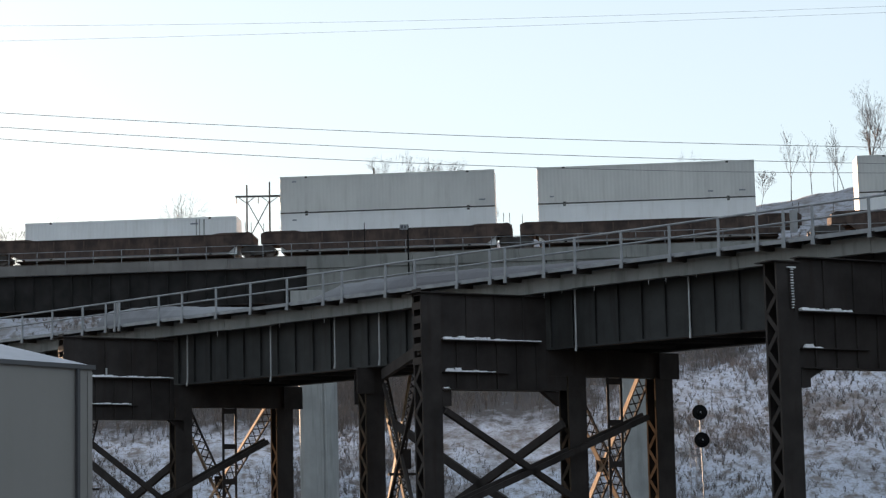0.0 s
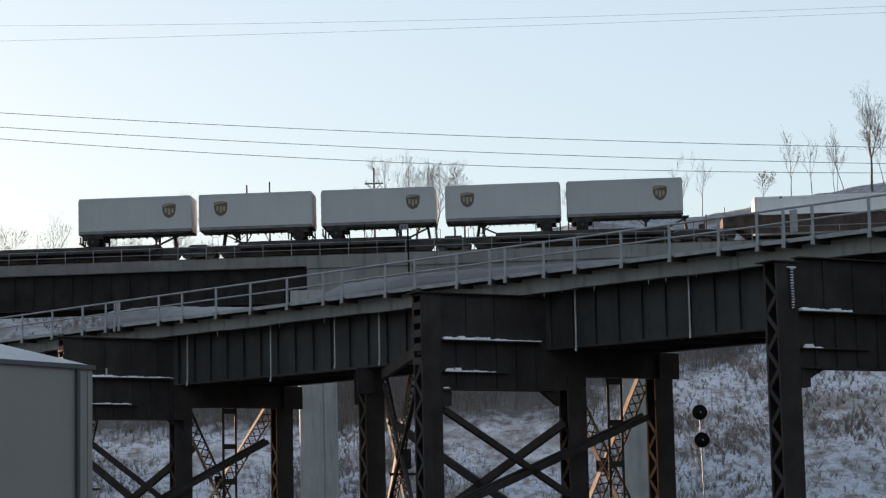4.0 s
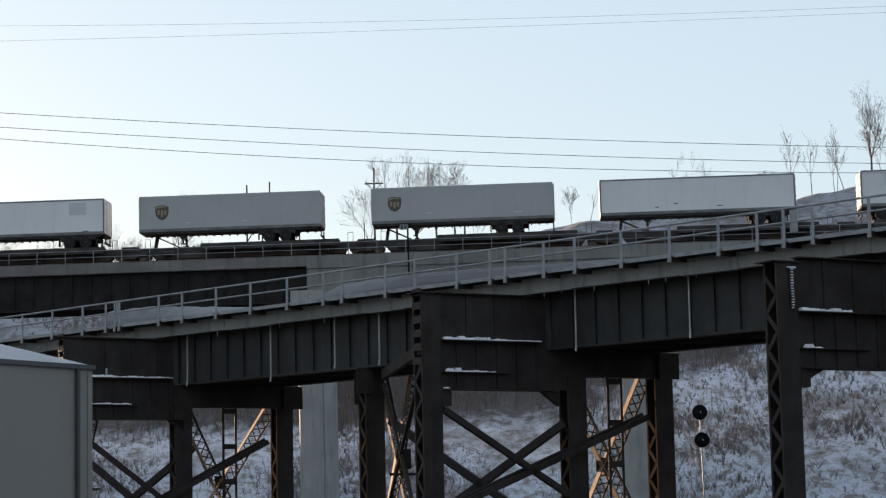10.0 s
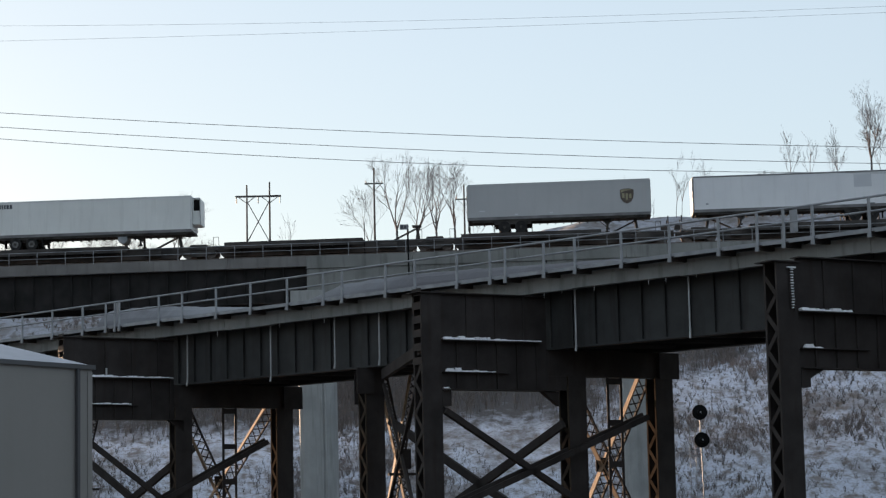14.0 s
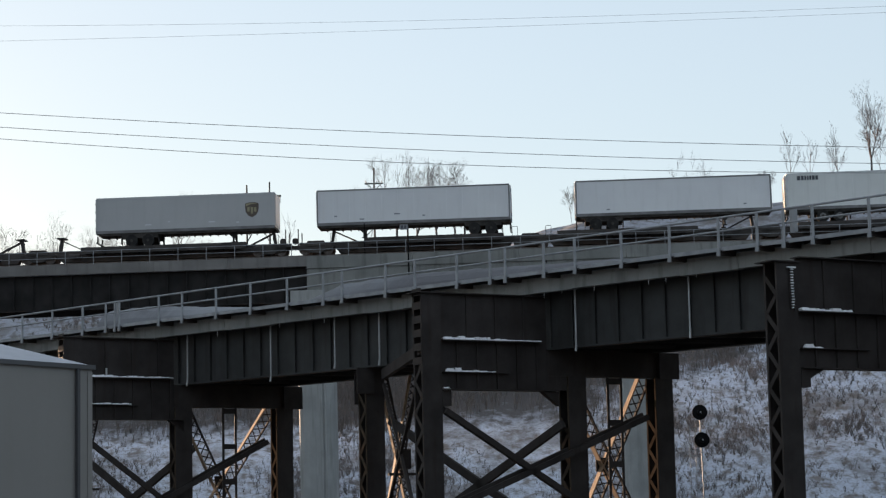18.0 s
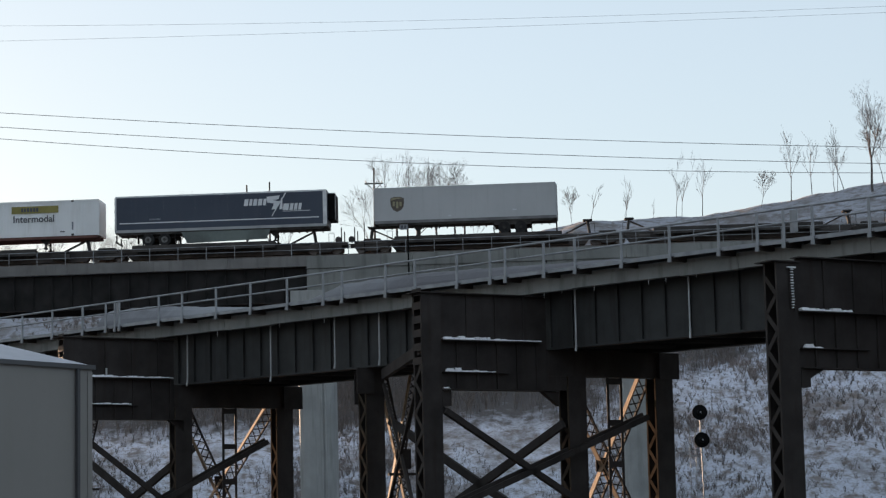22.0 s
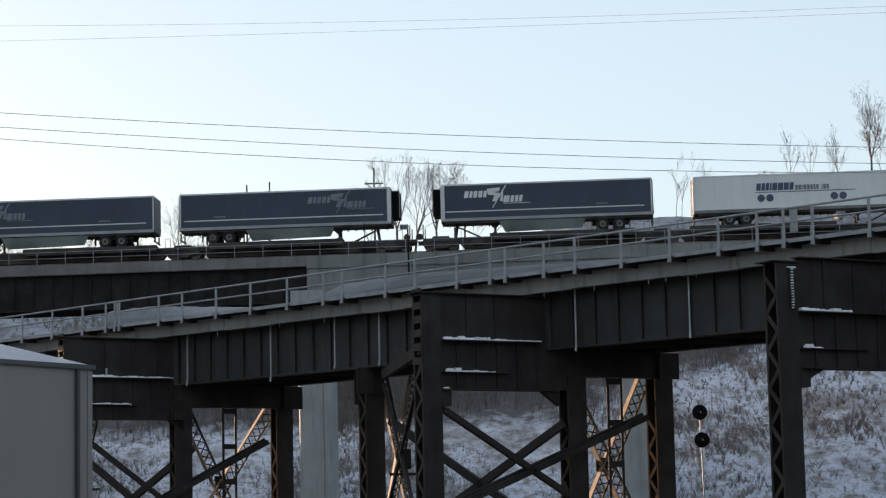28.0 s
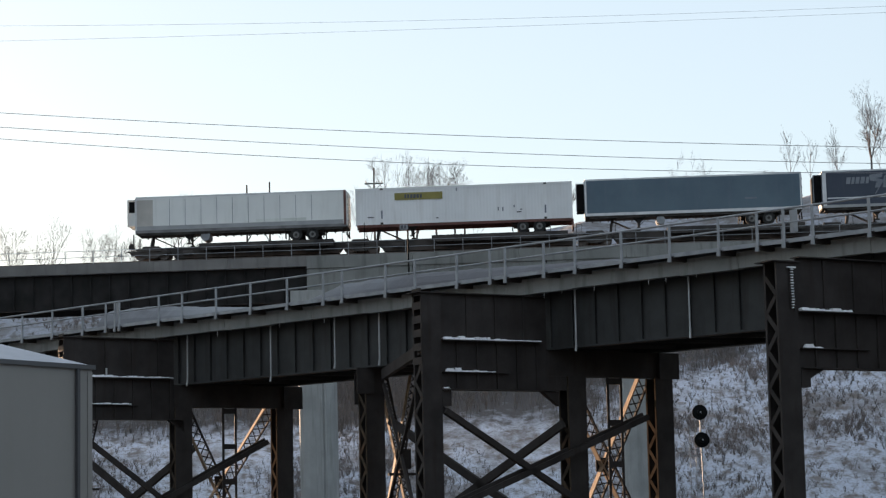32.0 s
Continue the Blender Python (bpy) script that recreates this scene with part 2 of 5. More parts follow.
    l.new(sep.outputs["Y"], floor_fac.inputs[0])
    dark_floor = n.new("ShaderNodeMix")
    dark_floor.data_type = "RGBA"
    dark_floor.inputs[6].default_value, dark_floor.inputs[7].default_value = (0.028, 0.033, 0.036, 1), (0.075, 0.084, 0.09, 1)
    l.new(mid, dark_floor.inputs[0])
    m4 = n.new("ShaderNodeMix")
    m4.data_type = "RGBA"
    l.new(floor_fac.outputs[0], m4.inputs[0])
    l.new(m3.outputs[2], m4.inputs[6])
    l.new(dark_floor.outputs[2], m4.inputs[7])
    l.new(m4.outputs[2], b.inputs["Base Color"])
    bp = n.new("ShaderNodeBump")
    bp.inputs["Strength"].default_value, bp.inputs["Distance"].default_value = 0.5, 0.3
    l.new(raw, bp.inputs["Height"])
    l.new(bp.outputs[0], b.inputs["Normal"])
    return m


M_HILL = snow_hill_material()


# ---------------------------------------------------------------- mesh building
class Geo:
    def __init__(self):
        self.v, self.f = [], []

    def box(self, x0, x1, y0, y1, z0, z1):
        i = len(self.v)
        self.v += [(x, y, z) for z in (z0, z1) for y in (y0, y1) for x in (x0, x1)]
        self.f += [tuple(i + k for k in q) for q in ((0, 2, 3, 1), (4, 5, 7, 6), (0, 1, 5, 4), (2, 6, 7, 3), (0, 4, 6, 2), (1, 3, 7, 5))]
        return self

    def bar(self, p, q, w, h, up=(0, 0, 1)):
        """A square-edged bar from p to q: w across, h along up."""
        p, q = Vector(p), Vector(q)
        d = (q - p).normalized()
        u = Vector(up)
        if abs(d.dot(u)) > 0.99:
            u = Vector((1, 0, 0))
        s = d.cross(u).normalized()
        u = s.cross(d)
        i = len(self.v)
        for c in (p, q):
            for a, b in ((-1, -1), (1, -1), (1, 1), (-1, 1)):
                self.v.append(tuple(c + s * (a * w / 2) + u * (b * h / 2)))
        self.f += [(i, i + 3, i + 2, i + 1), (i + 4, i + 5, i + 6, i + 7)] + [(i + k, i + (k + 1) % 4, i + 4 + (k + 1) % 4, i + 4 + k) for k in range(4)]
        return self

    def cyl(self, p, q, r, n=8, r2=None):
        p, q = Vector(p), Vector(q)
        d = (q - p).normalized()
        u = Vector((0, 0, 1)) if abs(d.z) < 0.9 else Vector((1, 0, 0))
        s = d.cross(u).normalized()
        u = s.cross(d)
        i = len(self.v)
        for c, rr in ((p, r), (q, r if r2 is None else r2)):
            for k in range(n):
                a = 2 * math.pi * k / n
                self.v.append(tuple(c + (s * math.cos(a) + u * math.sin(a)) * rr))
        self.f += [tuple(range(i, i + n))[::-1], tuple(range(i + n, i + 2 * n))]
        self.f += [(i + k, i + (k + 1) % n, i + n + (k + 1) % n, i + n + k) for k in range(n)]
        return self

    def prism(self, poly, y0, y1):
        """An outline of (x, z) run from y0 to y1."""
        i, n = len(self.v), len(poly)
        self.v += [(x, y0, z) for x, z in poly] + [(x, y1, z) for x, z in poly]
        self.f += [tuple(range(i, i + n)), tuple(range(i + n, i + 2 * n))[::-1]]
        self.f += [(i + k, i + n + k, i + n + (k + 1) % n, i + (k + 1) % n) for k in range(n)]
        return self

    def moved(self, m):
        self.v = [tuple(m @ Vector(p)) for p in self.v]
        return self

    def mesh(self, name, mat, bevel=0.0):
        me = bpy.data.meshes.new(name)
        me.from_pydata(self.v, [], self.f)
        bm = bmesh.new()
        bm.from_mesh(me)
        bmesh.ops.recalc_face_normals(bm, faces=bm.faces)
        if bevel:
            bmesh.ops.bevel(bm, geom=bm.edges[:], offset=bevel, segments=2, profile=0.6, affect="EDGES")
        bm.to_mesh(me)
        bm.free()
        me.materials.append(mat)
        return me


def part(name, geo, mat, parent=None, label="", bevel=0.0, at=None):
    me = geo if isinstance(geo, bpy.types.Mesh) else geo.mesh(name, mat, bevel)
    ob = new(name, me)
    if parent is not None:
        ob.parent = parent
    if at is not None:
        ob.matrix_basis = at
    if label:
        tagged(ob, label)
    return ob


def thing(name, m, label, category, group="", kind=""):
    ob = new(name)
    ob.empty_display_size = 0.3
    ob.matrix_basis = m
    return tagged(ob, label, category, group, kind)


def word(text, size):
    """Flat lettering, as a mesh in its x-z plane, facing -y."""
    cu = bpy.data.curves.new("lettering", "FONT")
    cu.body, cu.size, cu.extrude, cu.offset = text, size, 0.004, 0.01
    ob = bpy.data.objects.new("lettering", cu)
    me = bpy.data.meshes.new_from_object(ob)
    me.transform(Matrix.Rotation(radians(90), 4, "X"))
    bpy.data.objects.remove(ob)
    return me


# ---------------------------------------------------------------- ground and hill
def hill_z(x, y):
    crest = 32.6 + 4.2 * max(0.0, min(1.0, (x + 2) / 18)) + 3.9 * max(0.0, min(1.0, (x - 20) / 32)) ** 1.3 - 3.0 * max(0.0, min(1.0, (-x - 20) / 40))
    # hidden left of the hill is cut low to let the sun reach the pier
    sun_gap = 0.166 + 0.049 * max(0.0, min(1.0, (y - 203) / 10))
    crest *= 1 - 0.85 * max(0.0, min(1.0, (-x - sun_gap * y - 1) / 6))
    if y < 150:
        # unseen slope behind the camera, added to block low sky light
        k = max(0.0, min(1.0, (-50 - y) / 160))
        return 75.0 * k * k * (3 - 2 * k)
    if y < 245:
        k = (y - 150) / 95
        s = k * k * (3 - 2 * k) * 0.45 + k * 0.55
        z = crest * s
    else:
        z = crest - (y - 245) * 0.02
    fade = min(1.0, (y - 150) / 12)
    z += fade * (0.6 * noise.noise((x * 0.05, y * 0.05, 3)) + 0.45 * noise.noise((x * 0.22, y * 0.22, 7)) + 0.15 * noise.noise((x * 0.9, y * 0.9, 1)))
    return z


def build_ground():
    xs = [-2500, -900, -400, -220] + [-130 + i * 1.3 for i in range(201)] + [220, 400, 900, 2500]
    ys = [-1500, -600, -300, -210, -180, -150, -120, -90, -70, -50, 0, 60, 120, 148] + [150 + i * 1.0 for i in range(112)] + [275, 320, 420, 700, 1500, 3500]
    v = [(x, y, hill_z(x, y)) for y in ys for x in xs]
    w = len(xs)
    f = [(j * w + i, j * w + i + 1, (j + 1) * w + i + 1, (j + 1) * w + i) for j in range(len(ys) - 1) for i in range(w - 1)]
    me = bpy.data.meshes.new("ground")
    me.from_pydata(v, [], f)
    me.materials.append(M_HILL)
    for p in me.polygons:
        p.use_smooth = True
    tagged(new("ground", me), "snow-covered hillside with brown brush and dead grass", "hillside", kind="structure")


build_ground()

# ---------------------------------------------------------------- near steel viaduct
# local frame: x along the deck edge, y away from it, z up
VIA = Matrix.Translation((-1.0, 87.2, 0)) @ Matrix.Rotation(math.atan2(-0.680, 0.734), 4, "Z")
E_DIR = Vector((0.313, 0.950, 0)).normalized()      # line of the cross beams
E_NRM = Vector((E_DIR.y, -E_DIR.x, 0))              # out of their face
E_TURN = Matrix.Rotation(math.atan2(E_DIR.y, E_DIR.x), 4, "Z")
Q0, Q1 = -62.0, 46.0
BENTS = (-47.0, -23.4, 0.2, 17.4, 41.0)
G1, G2 = 5.9, 10.8                                  # the two plate girders


def bent_point(q, w, d=0.0, z=0.0):
    """w along the cross beam of the bent at q, d out of its face."""
    p = Vector((q, 0.15, 0)) + E_DIR * w + E_NRM * d
    return Vector((p.x, p.y, z))


def bent_frame(q, w=0.0):
    return Matrix.Translation(bent_point(q, w)) @ E_TURN


def laced_column(parent, m, top, a=0.86, b=0.76, lit=None, open_top=None):
    """A column of three plates; zigzag lacing closes its fourth side."""
    col = part("column", Geo().box(0.0, a, 0.0, 0.05, 0, top).moved(m), M_BROWN, parent)
    part("far_plate", Geo().box(0.0, a, b - 0.05, b, 0, top).moved(m), M_BROWN, col)
    part("web_plate", Geo().box(a - 0.05, a - 0.002, 0.052, b - 0.052, 0, top).moved(m), M_BROWN, col)
    hi = open_top or top - 0.1
    n = int(hi / 0.62)
    step = hi / n
    for k in range(n):
        za, zb = k * step, (k + 1) * step
        ya, yb = (0.08, b - 0.08) if k % 2 else (b - 0.08, 0.08)
        part("lacing_bar", Geo().bar((-0.015, ya, za), (-0.015, yb, zb), 0.03, 0.17, up=(0, 0.7, 0.7)).moved(m), lit or M_BROWN, col)
    for y in (0.0, b - 0.10):
        part("edge_angle", Geo().box(-0.035, -0.002, y, y + 0.10, 0, top).moved(m), lit or M_BROWN, col)
    return col


def laced_brace(parent, p, q, wide=0.56, deep=0.3):
    """Two deep side plates joined by crossed lacing, in the plane of the cross beam."""
    p, q = Vector(p), Vector(q)
    d = (q - p).normalized()
    s = d.cross(E_NRM).normalized()
    if s.dot(E_DIR) < 0:
        s = -s
    L = (q - p).length
    # left plate painted as sunlit, right plate as unlit
    ob = part("diagonal_brace", Geo().bar(p - s * wide / 2, q - s * wide / 2, deep, 0.05, up=s), M_SUNPLATE, parent)
    part("side_plate", Geo().bar(p + s * wide / 2, q + s * wide / 2, deep * 0.45, 0.07, up=s), M_BROWN, ob)
    n = int(L / (wide * 0.75))
    for o in (deep * 0.25,):
        for k in range(n):
            a, b = p + d * (L * k / n) + E_NRM * o, p + d * (L * (k + 1) / n) + E_NRM * o
            part("lacing_bar", Geo().bar(a - s * wide / 2, b + s * wide / 2, 0.02, 0.055, up=s), M_BROWN, ob)
            part("lacing_bar", Geo().bar(a + s * wide / 2, b - s * wide / 2, 0.02, 0.055, up=s), M_BROWN, ob)
    return ob


def near_viaduct():
    via = thing("steel_viaduct", VIA, "dark steel girder viaduct with concrete deck edge and pipe handrail", "viaduct", kind="structure")
    part("deck_slab", Geo().box(Q0, Q1, 5.36, 13.5, 11.79, 12.26), M_CONC, via)
    x, k = Q0, 0
    while x < Q1 - 0.1:
        x2 = min(Q1, x + (2.8, 3.6, 2.3, 3.2)[k % 4])
        part("fascia_panel", Geo().box(x + 0.008, x2 - 0.008, 5.0 + (k % 2) * 0.012, 5.35, 11.60 if k % 3 else 11.57, 12.06), M_CONC, via)
        x, k = x2, k + 1
    part("fascia_ledge", Geo().box(Q0, Q1, 5.06, 5.35, 12.064, 12.19), M_CONC, via)
    part("walkway_plate", Geo().box(Q0, Q1, 4.49, 5.6, 12.30, 12.34), M_STEEL, via)
    part("kerb_angle", Geo().box(Q0, Q1, 4.41, 4.48, 12.25, 12.41), M_GALV, via, "pale grey steel kerb angle")
    part("far_kerb", Geo().box(Q0, Q1, 13.1, 13.5, 12.264, 12.45), M_CONC, via)
    # plate girders
    for y in (G1, G2):
        g = part("plate_girder", Geo().box(Q0, Q1, y, y + 0.03, 9.30, 11.72), M_STEEL, via)
        part("flange", Geo().box(Q0, Q1, y - 0.24, y + 0.27, 9.22, 9.298), M_STEEL, g)
        part("flange", Geo().box(Q0, Q1, y - 0.24, y + 0.27, 11.722, 11.785), M_STEEL, g)
        if y == G1:
            st = Geo().box(-0.03, 0.03, -0.11, -0.003, 9.305, 11.715).mesh("stiffener", M_STEEL)
            q = -34.0
            while q < 24:
                part("stiffener", st, None, g, at=Matrix.Translation((q, y, 0)))
                q += 1.2
    q = Q0 + 1
    while q < Q1:
        part("cross_frame", Geo().box(q, q + 0.2, G1 + 0.04, G2 - 0.02, 9.6, 11.0), M_STEEL, via)
        part("lateral_brace", Geo().bar((q + 0.1, G1 + 0.2, 9.38), (q + 2.9, G2 - 0.2, 9.38), 0.12, 0.12), M_STEEL, via)
        q += 3.0
    for q, z in ((-21.04, 9.13), (-15.02, 8.97), (-10.7, 9.3), (-7.84, 9.25), (3.55, 9.06), (9.37, 9.15)):
        part("drain_pipe", Geo().cyl((q, 5.6, 11.78), (q, 5.6, z + 0.25), 0.036, 8).cyl((q, 5.6, z + 0.25), (q + 0.04, 5.52, z), 0.045, 8), M_PIPE, via, "pale galvanised drain pipe")
    # handrail
    posts = [-32.83, -30.26, -27.73, -25.85, -25.13, -24.78, -21.71, -19.96, -17.48, -15.04, -12.53, -10.13, -8.92, -6.18, -4.39, -1.91, -0.01, 0.84, 2.96, 4.62, 7.02, 9.42, 11.77, 13.56, 14.76, 16.05, 18.48, 20.93, 23.39, 25.85]
    posts += [-35.3 - 2.46 * i for i in range(6)]
    pm = Geo().box(-0.05, 0.05, 4.335, 4.40, 12.06, 13.54).box(-0.085, 0.085, 4.31, 4.334, 12.06, 12.22).mesh("rail_post", M_GALV)
    bk = Geo().bar((0.02, 4.405, 12.19), (0.26, 5.06, 12.19), 0.12, 0.20).bar((0.0, 4.42, 12.275), (0.26, 5.06, 12.275), 0.34, 0.035).mesh("walkway_bracket", M_BROWN)
    for q in posts:
        part("rail_post", pm, None, via, at=Matrix.Translation((q, 0, 0)))
        part("walkway_bracket", bk, None, via, at=Matrix.Translation((q, 0, 0)))
    for z, r in ((13.55, 0.045), (13.02, 0.04)):
        part("handrail_pipe", Geo().cyl((-51, 4.4, z), (28, 4.4, z), r, 8), M_GALV, via)
    part("rail_gusset", Geo().box(15.04, 15.38, 4.38, 4.39, 12.62, 13.47), M_GALV, via)
    part("rail_gusset", Geo().box(-25.1, -24.9, 4.38, 4.39, 13.05, 13.5), M_GALV, via)

    part("conduit_stub", Geo().box(1.87, 1.95, -0.11, -0.05, 9.56, 9.98).moved(bent_frame(-23.4)), M_PIPE, via)
    for q in BENTS:
        left = q == -23.4
        m = bent_frame(q)
        # outer column under the deck edge
        mf = bent_frame(q, -0.17)
        top = 10.95 if 10 < q < 20 else 11.42
        col = laced_column(via, mf, top, open_top=8.5 if q < 10 else 10.45)
        if q < 10:
            for k in range(6):
                part("batten_plate", Geo().box(-0.06, -0.036, 0.0, 0.76, 8.52 + k * 0.56, 8.82 + k * 0.56).moved(mf), M_BROWN, col)
        part("column_cap", Geo().box(-0.3, 1.0, -0.12, 0.9, top + 0.003, top + 0.045).moved(mf), M_BROWN, col)
        # cross beam between outer and inner columns
        end = 5.75 if not left else 5.45
        if q > 10:
            m = Matrix.Translation((0, 0, -0.3 if q < 20 else 0)) @ m
        beam = part("cross_beam", Geo().box(0.70, end, 0.1, 0.16, 7.55, 11.42).moved(m), M_BROWN, via)
        part("flange", Geo().box(0.72, end + 0.1, -0.12, 0.38, 11.424, 11.465).moved(m), M_BROWN, beam)
        part("flange", Geo().box(0.72, end - 0.35, -0.22, 0.095, 9.49, 9.535).moved(m), M_BROWN, beam)
        part("flange", Geo().box(0.72, end + 0.4, -0.16, 0.45, 7.50, 7.545).moved(m), M_BROWN, beam)
        part("flange", Geo().box(0.72, end - 1.9, -0.10, 0.095, 8.20, 8.235).moved(m), M_BROWN, beam)
        if q > 10:
            part("knee", Geo().prism([(0.70, 7.49), (1.75, 7.49), (0.70, 6.95)], 0.0, 0.3).moved(m), M_BROWN, beam)
        else:
            part("knee", Geo().prism([(end - 0.3, 7.49), (end + 0.5, 7.49), (end + 0.5, 6.9)], 0.0, 0.3).moved(m), M_BROWN, beam)
        for k in range(5):
            part("stiffener", Geo().box(1.4 + k * 0.95, 1.47 + k * 0.95, 0.0, 0.098, 7.55, 9.48).moved(m), M_BROWN, beam)
        for k in range(3):
            part("stiffener", Geo().box(1.9 + k * 1.35, 1.99 + k * 1.35, 0.03, 0.098, 9.54, 11.41).moved(m), M_BROWN, beam)
        part("bracket", Geo().box(0.70, 1.1, -0.02, 0.7, 6.85, 7.49).moved(m), M_BROWN, beam)
        w1, w2 = (6.73, 11.14) if not left else (5.51, 10.95)
        if not left:
            part("end_plate", Geo().box(end + 0.003, w1 - 0.003, 0.1, 0.16, 7.55, 8.145).moved(m), M_BROWN, beam)
        cap = part("cap_beam", Geo().box(end + 0.02, 12.3, 0.1, 0.7, 8.15, 9.215).moved(m), M_BROWN, via)
        part("end_block", Geo().box(11.3, 12.32, -0.08, 0.095, 8.10, 9.21).moved(m), M_BROWN, cap)
        for w in (w1, w2):
            laced_column(via, bent_frame(q, w), 8.145, lit=M_SUNRUST, open_top=6.4)
        # heavy diagonals of the bent
        for (wa, za), (wb, zb) in () if q > 10 else (((0.72, 6.7), (w1 + 0.2, 3.0)), ((w2 - 0.6, 6.5), (0.9, 2.75 if not left else 1.7))):
            part("diagonal_brace", Geo().bar(bent_point(q, wa, 0.2, za - 0.05), bent_point(q, wb, 0.2, zb - 0.05), 0.13, 0.24), M_BROWN, via)
            part("diagonal_brace", Geo().bar(bent_point(q, wa, -0.2, za + 0.05), bent_point(q, wb, -0.2, zb + 0.05), 0.13, 0.24), M_BROWN, via)
        # laced X between the inner columns and the ladder behind it
        wl = w1 + 0.75
        wm = (wl + w2) / 2 - 0.25
        xa, xb, xc = (0.22, 1.38, -1.98) if left else (-0.1, 1.95, -1.45)
        laced_brace(via, bent_point(q, wl + xa, -1.05, 7.9), bent_point(q, wm + xb, -1.05, 1.2))
        laced_brace(via, bent_point(q, w2 + 0.01, -1.052, 8.05), bent_point(q, wm + xc, -1.052, 1.2))
        part("gusset", Geo().box(wm - 0.3, wm + 0.3, 1.22, 1.26, 4.2, 4.8).moved(m), M_BROWN, via)
        for k in (-0.25, 0.42):
            part("ladder_rail", Geo().box(wm + k - 0.06, wm + k + 0.06, 0.2, 0.235, 0, 8.14).moved(m), M_BROWN, via)
        for k in range(5):
            part("ladder_rung", Geo().box(wm - 0.19, wm + 0.36, 0.2, 0.3, 7.85 - k * 1.75, 8.1 - k * 1.75).moved(m), M_BROWN, via)
        # second inner column farther along the deck, braced to this bent
        if q < 10:
            mc = Matrix.Translation((q - 9.05, 5.75, 0)) @ E_TURN
            c3 = laced_column(via, mc, 9.2, a=0.9, b=0.76, lit=M_SUNRUST, open_top=8.0)
            part("column_cap", Geo().box(-0.5, 0.35, -0.12, -0.01, 8.05, 9.21).moved(mc), M_BROWN, c3)
            part("column_cap", Geo().box(-0.2, 1.0, 0.77, 0.85, 7.6, 9.0).moved(mc), M_BROWN, c3)
            c0 = Vector((q - 8.0, 5.8, 0))
            f0 = bent_point(q, -0.1, -0.3)
            part("top_strut", Geo().bar((c0.x, c0.y, 8.85), (f0.x, f0.y, 9.15), 0.2, 0.45), M_BROWN, via)
            part("diagonal_brace", Geo().bar((c0.x, c0.y, 8.4), (f0.x, f0.y, 0.9), 0.12, 0.17), M_BROWN, via)
            part("diagonal_brace", Geo().bar((f0.x, f0.y, 8.5), (c0.x, c0.y, 2.5), 0.12, 0.17), M_BROWN, via)
            pw = lambda w, d, z: Vector((q - 9.05, 5.75, z)) + E_DIR * w + E_NRM * d
            laced_brace(via, pw(1.55, -1.4, 9.0), pw(3.2, -1.4, 1.4), 0.42, 0.2)
            laced_brace(via, pw(3.2, -1.402, 9.0), pw(1.55, -1.402, 1.4), 0.42, 0.2)
            part("gusset", Geo().box(2.0, 2.75, 1.0, 1.1, 4.7, 5.6).moved(mc), M_BROWN, via)
            part("strut", Geo().box(1.6, 3.2, 1.0, 1.15, 4.4, 4.52).moved(mc), M_BROWN, via)
            for (qa, za), (qb, zb) in (((q - 8.1, 6.8), (q + 2.0, 1.2)), ((q + 2.0, 6.15), (q - 8.1, 1.1))):
                part("diagonal_brace", Geo().bar((qa, 6.25, za), (qb, 6.25, zb), 0.2, 0.34), M_BROWN, via)
    return via


via = near_viaduct()


# snow lying on ledges of the viaduct
def ledge_snow(q, w0, w1, z, d=-0.07, wide=0.26):
    rnd = random.Random(int(q * 10 + w0 * 100 + z))
    g = Geo()
    w = w0
    while w < w1:
        s = rnd.uniform(0.15, 0.5)
        h = rnd.uniform(0.04, 0.14) * (1.5 - (w - w0) / (w1 - w0))
        e = min(w1, w + s)
        n = len(g.v)
        y0, y1 = d - wide / 2, d + wide / 2
        g.v += [(w, y0, z), (e, y0, z), (e, y1, z), (w, y1, z), (w + s * 0.15, y0 + 0.03, z + h * rnd.uniform(0.6, 1)), (e - s * 0.15, y0 + 0.03, z + h), (e - s * 0.2, y1 - 0.03, z + h), (w + s * 0.2, y1 - 0.03, z + h)]
        g.f += [tuple(n + k for k in f) for f in ((3, 2, 1, 0), (4, 5, 6, 7), (0, 1, 5, 4), (1, 2, 6, 5), (2, 3, 7, 6), (3, 0, 4, 7))]
        w += s
    ob = part("ledge_snow", g.moved(bent_frame(q)), M_SNOW)
    ob.matrix_basis = VIA
    tagged(ob, "thin crust of snow lying on a steel ledge", "snow", kind="stuff")


for q, low in ((-23.4, 0.0), (0.2, 0.0), (17.4, 0.3)):
    ledge_snow(q, 0.75, 5.35 if q < 17 else 3.0, 9.535 - low)
    ledge_snow(q, 0.75, 2.4 if q < 17 else 1.6, 9.59 - low, d=-0.02, wide=0.2)
    ledge_snow(q, 0.85, 3.2 if q < 17 else 1.7, 8.235 - low, d=0.0, wide=0.14)
    if q < 10:
        ledge_snow(q, 0.72, 1.08, 7.49, d=0.2, wide=0.5)


